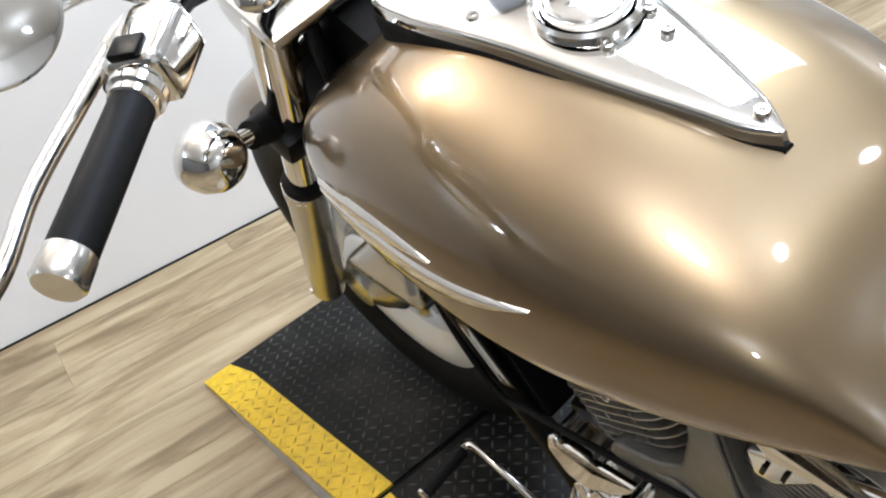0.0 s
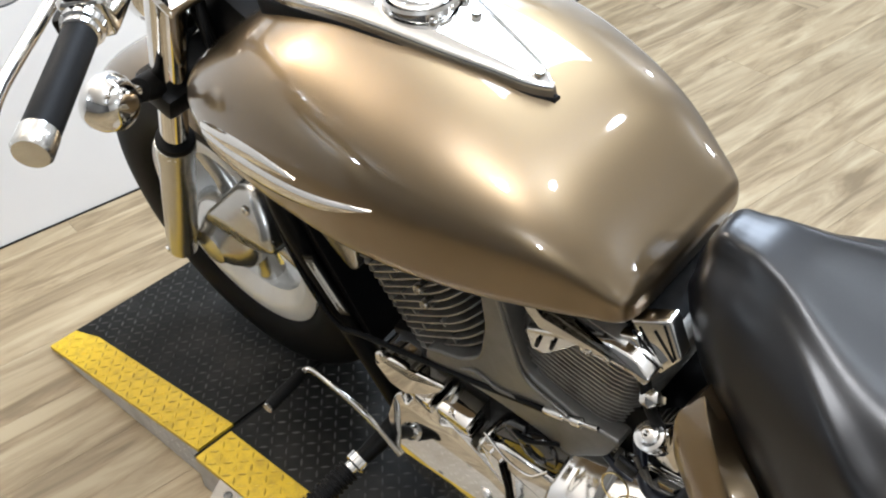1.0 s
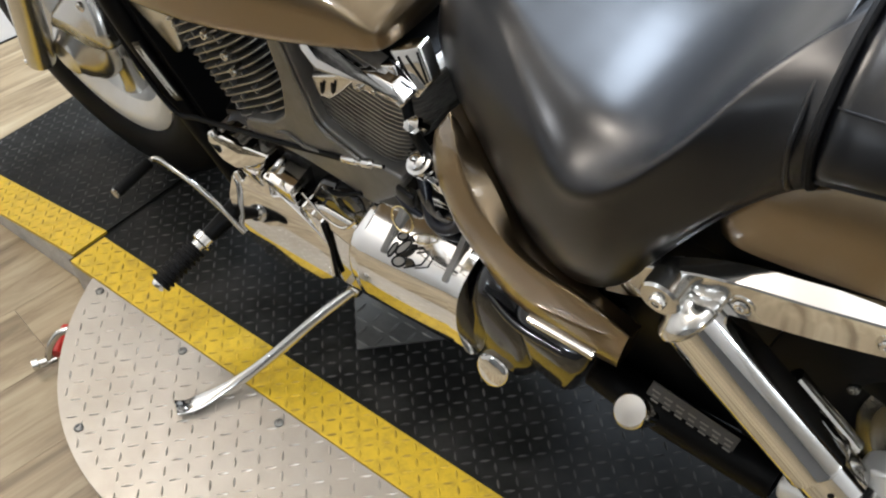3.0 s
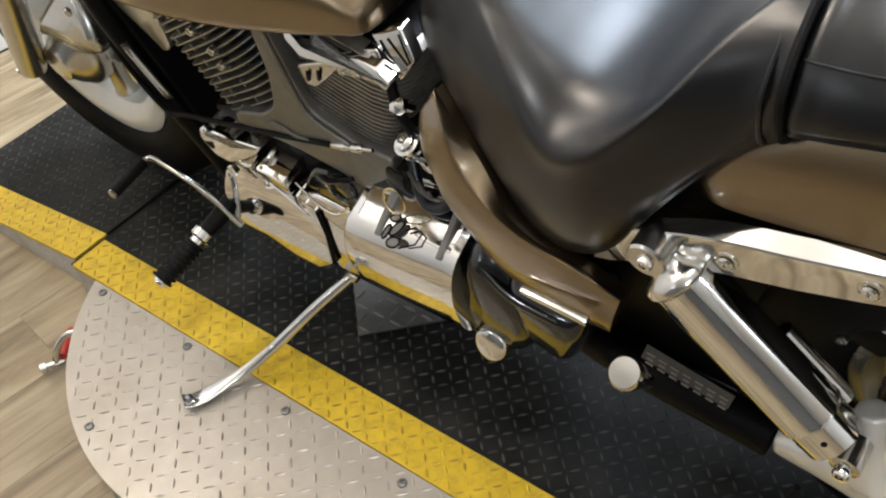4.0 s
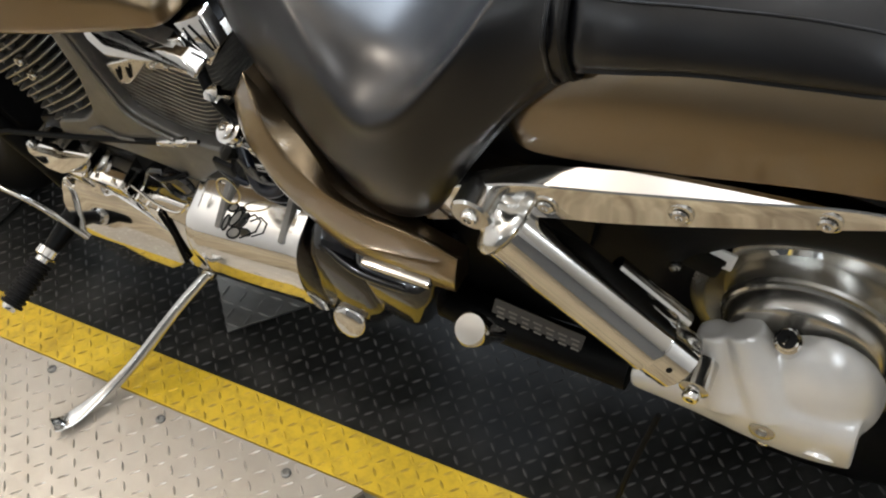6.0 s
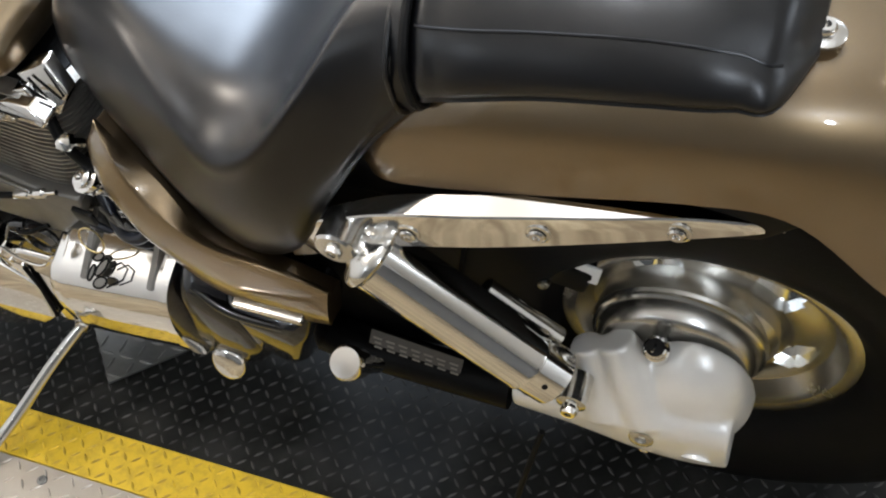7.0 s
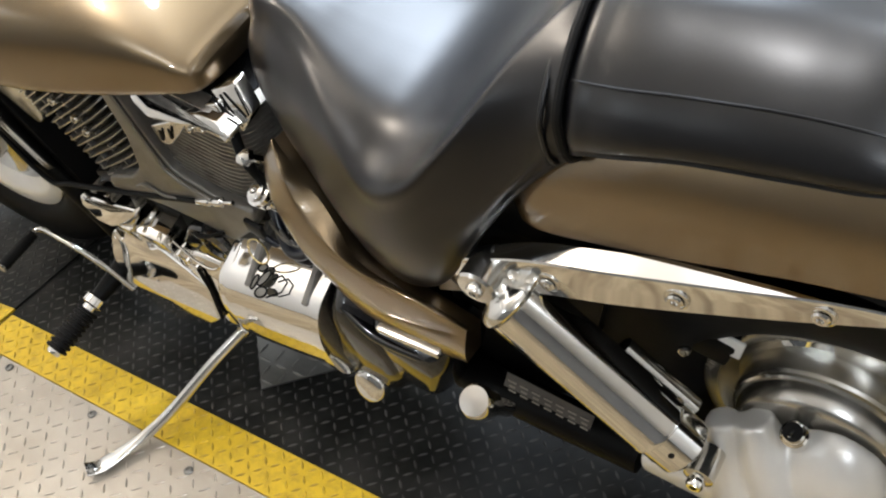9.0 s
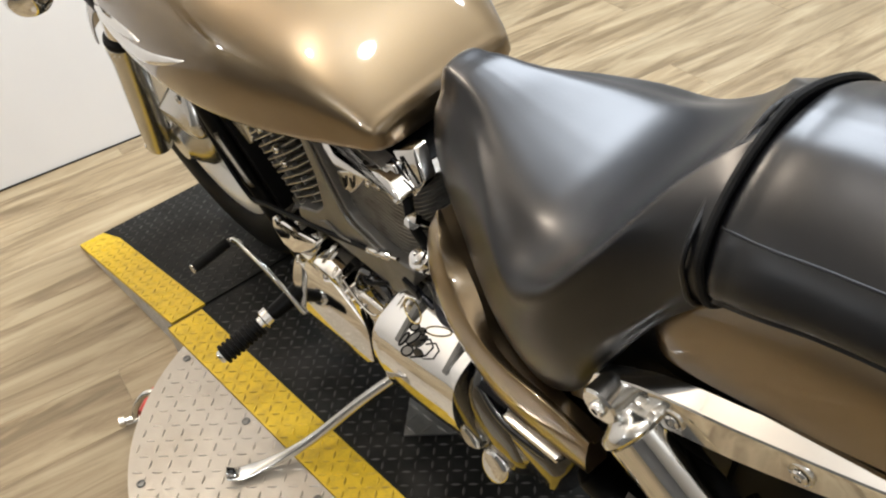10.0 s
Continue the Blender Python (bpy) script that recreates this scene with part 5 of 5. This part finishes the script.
    # left cover with stepped upper edge
    part("front_cover", cover([(-1.159, 0.409), (-1.148, 0.416), (-1.141, 0.405), (-1.130, 0.414), (-1.097, 0.414), (-1.088, 0.404), (-1.078, 0.415), (-1.024, 0.421), (-1.030, 0.408), (-1.055, 0.392), (-1.090, 0.376), (-1.122, 0.378), (-1.156, 0.394)], -0.09, 0.45, -0.125, 0.37, -0.160, 0.005, 0.004), CHROME, e, "chrome upper engine cover")
    fc = part("stator_cover", cover([(-1.136, 0.330), (-1.124, 0.342), (-1.111, 0.326), (-1.094, 0.352), (-1.048, 0.352), (-1.043, 0.330), (-1.020, 0.340), (-0.965, 0.322), (-0.912, 0.300), (-0.905, 0.250), (-0.940, 0.222), (-1.030, 0.192), (-1.070, 0.198), (-1.120, 0.236), (-1.146, 0.290)], -0.09, 0.36, -0.136, 0.19, -0.1835, 0.007, 0.004, (0.252, -0.179)), CHROME, e, "chrome stepped engine cover", 20)
    for x, y, z, sx, sz in ((-1.075, -0.118, 0.362, 0.042, 0.05), (-1.010, -0.118, 0.358, 0.055, 0.062)):
        part("cover_step", box((0, 0, 0), (sx, 0.06, sz), 0.005, pose(x, y, z, 12, 8, 0)), CHROME, fc)
    for k in range(3):
        part("cover_rib", box((0, 0, 0), (0.004, 0.045, 0.05), 0.0015, pose(-0.965 + 0.016 * k, -0.125, 0.345 - 0.008 * k, 15, 28, 0)), CHROME, fc)
    part("mid_cover", cover([(-0.975, 0.345), (-0.93, 0.362), (-0.868, 0.360), (-0.822, 0.352), (-0.815, 0.30), (-0.85, 0.240), (-0.90, 0.235), (-0.93, 0.30)], -0.09, 0.395, -0.130, 0.25, -0.172, 0.008, 0.006), CHROME, e, "chrome joining cover")
    part("cover_joint", tube([(-0.925, -0.151, 0.338), (-0.912, -0.160, 0.30), (-0.905, -0.174, 0.250)], 0.0035, 8), BLACK_SATIN, e)
    # rounded chrome cover of the output gear
    section = rounded([(-0.095, 0.098), (-0.190, 0.064), (-0.207, 0.020), (-0.204, -0.050), (-0.175, -0.088), (-0.095, -0.088)], 0.022, 6)
    rings = []
    for u in np.linspace(0, 1, 40) ** 1.5:
        g = spl(u, (0, 0.03, 0.10, 0.2, 1), (0.70, 0.88, 0.98, 1.0, 1.02))
        rings.append([Vector((-0.822 + 0.21 * u, -0.145 + (p.x + 0.145) * g, 0.352 + 0.02 * u + p.y * g)) for p in section])
    drum = part("gear_cover", loft(rings), CHROME, BIKE, "rounded chrome output gear cover", 30)
    part("cover_rail", tube([(-0.800, -0.100, 0.450), (-0.70, -0.098, 0.462), (-0.615, -0.098, 0.470)], 0.005, 10), CHROME, drum)
    flange = [[Vector((-0.822 + 0.21 * u, -0.145 + (p.x + 0.145) * g, 0.352 + 0.02 * u + p.y * g)) for p in section] for u, g in ((0.93, 1.0), (0.932, 1.07), (1.0, 1.08), (1.002, 1.0))]
    part("end_flange", loft(flange), CHROME, drum, "chrome end flange", 30)
    for x in (-0.752, -0.645):
        rib = bmesh.new()
        z = 0.352 + 0.095 * (x + 0.822)
        loft([[Vector((x + d, -0.105, z + 0.085)), Vector((x + d, -0.105, z + 0.110)), Vector((x + d + 0.004, -0.186, z + 0.068)), Vector((x + d + 0.004, -0.186, z + 0.055))] for d in (-0.004, 0.004)], True, rib)
        part("cover_rib", rib, ENGINE, drum, "dull grey rib")
    # black rear housing with chrome cap
    bh = part("rear_housing", pillow([(-0.612, 0.470), (-0.575, 0.480), (-0.535, 0.440), (-0.500, 0.400), (-0.505, 0.300), (-0.545, 0.236), (-0.604, 0.218), (-0.638, 0.254), (-0.644, 0.325), (-0.622, 0.410)], -0.05, -0.190, 0.022, 0.36), BLACK_GLOSS, BIKE, "gloss black rear gear housing", 50)
    part("housing_lobe", pillow([(-0.560, 0.445), (-0.470, 0.430), (-0.426, 0.434), (-0.420, 0.398), (-0.458, 0.296), (-0.490, 0.286), (-0.545, 0.318)], -0.06, -0.190, 0.014, 0.36), BLACK_GLOSS, bh, "gloss black rear lobe", 50)
    part("housing_cap", lathe([(-0.012, 0.026), (0.004, 0.026), (0.008, 0.023), (0.010, 0.016), (0.011, 0)], (-0.583, -0.192, 0.287), (0.0, -0.85, 0.45), 32), CHROME, bh, "chrome cap")
    part("housing_rib", tube(curve([(-0.585, -0.172, 0.440), (-0.53, -0.184, 0.418), (-0.450, -0.180, 0.402)]), 0.006, 10), BLACK_GLOSS, bh)
    part("heel_rail", box((0, 0, 0), (0.095, 0.012, 0.011), 0.004, pose(-0.453, -0.196, 0.474, 0, -2, -3)), CHROME_DULL, BIKE, "slim chrome rail under the side panel")
    # ignition switch, key, ring and fob
    ig = part("ignition_switch", lathe([(-0.034, 0.012), (-0.016, 0.012), (-0.015, 0.0165), (-0.010, 0.0165), (-0.009, 0.0125), (-0.004, 0.0125), (-0.003, 0.0175), (0.004, 0.0175), (0.005, 0.013), (0.010, 0.013), (0.012, 0.010), (0.012, 0.004), (0.009, 0.0)], (-0.692, -0.130, 0.572), (-0.15, -0.40, 0.90), 32), CHROME, BIKE, "ridged chrome ignition switch")
    part("switch_bracket", cover([(-0.712, 0.560), (-0.672, 0.585), (-0.655, 0.545), (-0.662, 0.512), (-0.690, 0.515)], -0.09, 0.585, -0.108, 0.51, -0.124, 0.008, 0.004), CHROME, ig, "chrome switch bracket")
    part("switch_stud", lathe([(-0.02, 0.007), (0.0, 0.007), (0.001, 0.012), (0.010, 0.012), (0.012, 0.008), (0.015, 0)], (-0.697, -0.116, 0.622), (-0.1, -0.6, 0.8), 6), CHROME, ig, "chrome nut")
    key = tagged(new("key_ring"), "brass key ring with black key hanging from the ignition switch", "key ring")
    key.matrix_basis = pose(0, 0.0425, 0, 9, 0, 0)
    part("key_head", box((0, 0, 0), (0.028, 0.008, 0.034), 0.004, pose(-0.712, -0.150, 0.52, 10, 20, 0)), BLACK_SATIN, key, "black plastic key head")
    loop = [(-0.726 + 0.018 * math.cos(t), -0.156 + 0.006 * math.sin(t), 0.473 + 0.018 * math.sin(t)) for t in np.linspace(0, 2 * math.pi, 33)]
    part("split_ring", tube(loop, 0.0014, 8, False), BRASS, key, "thin brass split ring")
    lid = lambda x, y, up: (x, y, 0.352 + 0.02 * (x + 0.822) / 0.21 + 0.104 - 0.36 * (-0.095 - y) + up)
    body, rims = bmesh.new(), bmesh.new()
    for x, y, a, b, turn in ((-0.727, -0.162, 0.008, 0.005, 0.3), (-0.717, -0.174, 0.012, 0.006, 1.1), (-0.712, -0.192, 0.010, 0.007, 0.2), (-0.730, -0.182, 0.010, 0.004, 1.5)):
        edge = [(x + a * math.cos(t) * math.cos(turn) - b * math.sin(t) * math.sin(turn), y + a * math.cos(t) * math.sin(turn) + b * math.sin(t) * math.cos(turn)) for t in np.linspace(0, 2 * math.pi, 17)]
        loft([[Vector(lid(p, q, up)) for p, q in edge[:-1]] for up in (0.001, 0.004)], True, body)
        tube([lid(p, q, 0.004) for p, q in edge], 0.0014, 6, False, rims)
    part("key_fob", body, ENGINE, key, "dull grey lumpy key fob")
    part("fob_rim", rims, BLACK_SATIN, key)
    part("fob_loop", tube([lid(*p, 0.003) for p in ((-0.704, -0.172), (-0.690, -0.164), (-0.677, -0.170), (-0.679, -0.184), (-0.700, -0.196))], 0.0014, 8), BLACK_SATIN, key)
    # hoses and wires by the battery
    for pts, r, m in ((((-0.73, -0.10, 0.50), (-0.70, -0.13, 0.46), (-0.66, -0.13, 0.47), (-0.64, -0.10, 0.52)), 0.008, BLUE_BLACK), (((-0.80, -0.11, 0.48), (-0.75, -0.125, 0.46), (-0.70, -0.12, 0.44), (-0.65, -0.11, 0.47)), 0.005, BLUE_BLACK), (((-0.72, -0.1, 0.66), (-0.70, -0.12, 0.62), (-0.69, -0.115, 0.57)), 0.007, RUBBER), (((-0.93, -0.12, 0.40), (-0.88, -0.14, 0.42), (-0.83, -0.13, 0.44)), 0.003, RUBBER)):
        part("hose", tube(curve(pts), r, 10), m, BIKE)
    # Black filler panel laid over the gap between the engine covers.
    part("gap_filler_panel", cover([(-0.95, 0.375), (-0.92, 0.418), (-0.83, 0.432), (-0.74, 0.446), (-0.70, 0.432), (-0.78, 0.385), (-0.88, 0.362)], -0.10, 0.45, -0.126, 0.36, -0.140, 0.012, 0.008), BLACK_GLOSS, e, "black panel filling the gap between the engine covers")
    part("thin_pipe", tube(curve([(-0.945, -0.150, 0.395), (-0.905, -0.156, 0.372), (-0.865, -0.158, 0.372), (-0.838, -0.150, 0.395)]), 0.0022, 8), CHROME, e, "thin bright pipe")
    part("starter_cover", lathe([(0, 0.03), (0.0, 0.034), (0.02, 0.034), (0.032, 0.03), (0.035, 0.018), (0.030, 0.015), (0.030, 0)], (-0.865, -0.105, 0.40), (0, -1, 0), 32), BLACK_GLOSS, e, "black round engine cover")
    for i in range(6):
        part("case_rib", tube(curve([(-0.72 + 0.012 * i, -0.122, 0.50 - 0.014 * i), (-0.70 + 0.012 * i, -0.126, 0.468 - 0.010 * i), (-0.66 + 0.010 * i, -0.122, 0.462 - 0.010 * i)]), 0.003, 8), ENGINE, e)
    # frame tubes
    part("down_tube", tube(curve([(-1.37, -0.05, 0.78), (-1.34, -0.10, 0.62), (-1.29, -0.105, 0.45), (-1.23, -0.105, 0.31), (-1.16, -0.105, 0.18), (-1.02, -0.105, 0.13), (-0.75, -0.105, 0.13)], 8), 0.0185, 18), BLACK_SATIN, BIKE, "black frame tube")
    part("down_tube", tube(curve([(-1.37, 0.05, 0.78), (-1.34, 0.10, 0.62), (-1.29, 0.105, 0.45), (-1.23, 0.105, 0.31), (-1.16, 0.105, 0.18), (-1.02, 0.105, 0.13), (-0.75, 0.105, 0.13)], 8), 0.0185, 18), BLACK_SATIN, BIKE, "black frame tube")
    part("radiator", box((0, 0, 0), (0.03, 0.20, 0.28), 0.006, pose(-1.275, 0, 0.47, 0, -20, 0)), BLACK_SATIN, BIKE, "black radiator between the frame tubes")
    tag = part("frame_label", box((0, 0, 0), (0.024, 0.001, 0.098), 0, pose(-1.252, -0.1275, 0.482, 0, -26, 0)), LABEL_DARK, BIKE, "dark frame label with barred print")
    b2 = bmesh.new()
    for i, (o, h) in enumerate(((-0.0085, 0.088), (-0.001, 0.06), (0.0045, 0.075), (0.0090, 0.088))):
        m = pose(-1.252, -0.1283, 0.482, 0, -26, 0) @ Matrix.Translation((o, 0, 0.0))
        join(b2, box((0, 0, 0), (0.0028, 0.0006, h), 0, m))
    tagged(part("label_bar", b2, WHITE_PRINT, tag), kind="stuff")
    part("label_plate", box((0, 0, 0), (0.030, 0.004, 0.11), 0.001, pose(-1.252, -0.1245, 0.482, 0, -26, 0)), BLACK_SATIN, BIKE, "black plate behind the frame label")
    part("backbone", tube([(-1.37, 0, 0.83), (-0.75, 0, 0.69)], 0.03, 16), BLACK_SATIN, BIKE)
    part("exhaust", tube(curve([(-1.12, 0.1, 0.55), (-1.2, 0.16, 0.40), (-1.05, 0.19, 0.24), (-0.6, 0.2, 0.22), (-0.28, 0.205, 0.235)], 10), 0.036, 20), CHROME, BIKE, "chrome exhaust pipe")


def controls():
    # rider peg
    PEG = Vector((0.022, 0.143, 0.027)).normalized()
    peg = part("foot_peg", lathe([(0.0, 0.010), (0.004, 0.0125), (0.008, 0.0125), (0.01, 0.012), (0.1, 0.012)], (-1.171, -0.338, 0.224), PEG, 24), CHROME, BIKE, "rubber-ribbed foot peg with chrome end")
    d = PEG
    prof = []
    for i in range(9):
        t = 0.008 + i * 0.0095
        prof += [(t, 0.0155), (t + 0.001, 0.019), (t + 0.0055, 0.019), (t + 0.0065, 0.0155)]
    part("peg_rubber", lathe(prof, (-1.171, -0.338, 0.224), d, 28), RUBBER, peg, "ribbed black peg rubber")
    end = Vector((-1.171, -0.338, 0.224)) + d * 0.098
    part("peg_clamp", lathe([(0, 0.014), (0.003, 0.019), (0.016, 0.019), (0.02, 0.013)], end, d, 24), CHROME, peg, "chrome peg clamp")
    part("peg_bracket", tube([end + d * 0.015, end + d * 0.055, end + d * 0.09], [0.013, 0.016, 0.020], 16), BLACK_SATIN, peg, "black peg bracket")
    # shift lever
    a, b = Vector((-1.282, -0.276, 0.329)), Vector((-1.290, -0.196, 0.325))
    part("shift_pad", lathe([(0, 0.006), (0.002, 0.0095), (0.005, 0.0095)] + [(0.006 + 0.004 * i, 0.0095 + 0.0012 * (i % 2)) for i in range(18)] + [(0.078, 0.0095), (0.080, 0.004)], a, b - a, 20), RUBBER, BIKE, "ribbed rubber shift pad")
    part("pad_end", lathe([(-0.002, 0.005), (-0.0015, 0.0085), (0.002, 0.0085), (0.0025, 0.006)], a, b - a, 20), CHROME_DULL, BIKE, "pale end of the shift pad")
    part("shift_lever", tube(curve([b + Vector((0.0, -0.01, 0.0)), (-1.286, -0.186, 0.325), (-1.23, -0.188, 0.328), (-1.166, -0.188, 0.305), (-1.118, -0.181, 0.231)]), 0.0048, 12), CHROME_DULL, BIKE, "thin bent shift lever")
    # side stand
    rings = []
    line = curve([(-0.905, -0.148, 0.19), (-0.950, -0.215, 0.150), (-1.000, -0.295, 0.100), (-1.025, -0.345, 0.083), (-1.048, -0.395, 0.079), (-1.066, -0.432, 0.081), (-1.076, -0.449, 0.092)], 8)
    for i, p in enumerate(line):
        d = (line[min(i + 1, len(line) - 1)] - line[max(i - 1, 0)]).normalized()
        across = d.cross(Vector((0, 0.15, 1))).normalized()
        up = across.cross(d)
        u = min(1.0, max(0.0, (i / (len(line) - 1) - 0.5) / 0.25))
        a, b = 0.0095 + 0.006 * u, 0.0095 - 0.0055 * u
        rings.append([p + across * a * math.cos(t) + up * b * math.sin(t) for t in np.linspace(0, 2 * math.pi, 18, endpoint=False)])
    s = part("side_stand", loft(rings), CHROME_DULL, BIKE, "satin chrome side stand with flattened foot")
    bolt("stand_pivot", (-0.905, -0.152, 0.19), (0, -1, 0.1), 0.013, 0.012, s, CHROME_DULL)


tank()
seat()
rear_fender()
strut()
shock()
rear_wheel()
side_cover()
forks()
bars()
engine()
controls()


# ---- small things on the floor ----
def clamp_tool():
    c = tagged(new("locking_pliers"), "red and steel locking pliers clamped on the platform edge", "pliers")
    c.matrix_basis = pose(-1.420, -0.440, -0.06)
    part("handle", tube(curve([(0.002, -0.002, 0.0), (-0.018, 0.024, 0.003), (-0.038, 0.048, 0.0)]), [0.010] * 17, 12), RED, c, "red plastic handle")
    part("jaw", tube(curve([(0.026, 0.032, 0.053), (0.014, 0.014, 0.050), (0.004, -0.006, 0.028), (0.0, -0.018, 0.002)]), [0.007] * 25, 10), CHROME_DULL, c, "steel jaw")
    part("adjuster", lathe([(0, 0.006), (0.014, 0.006), (0.015, 0.010), (0.026, 0.010), (0.027, 0.004)], (0.002, -0.022, 0.002), (-0.35, -0.8, 0.05), 16), CHROME_DULL, c)
    part("lever", tube([(0.008, -0.006, -0.004), (-0.006, -0.046, -0.002)], 0.006, 8), CHROME_DULL, c)


clamp_tool()
strap = tagged(part("tie_down_cord", tube(curve([(-0.16, -0.17, 0.235), (-0.19, -0.19, 0.12), (-0.215, -0.20, 0.005)]), 0.004, 10), RUBBER), "thin black cord hanging from the swingarm to the deck", "cord")
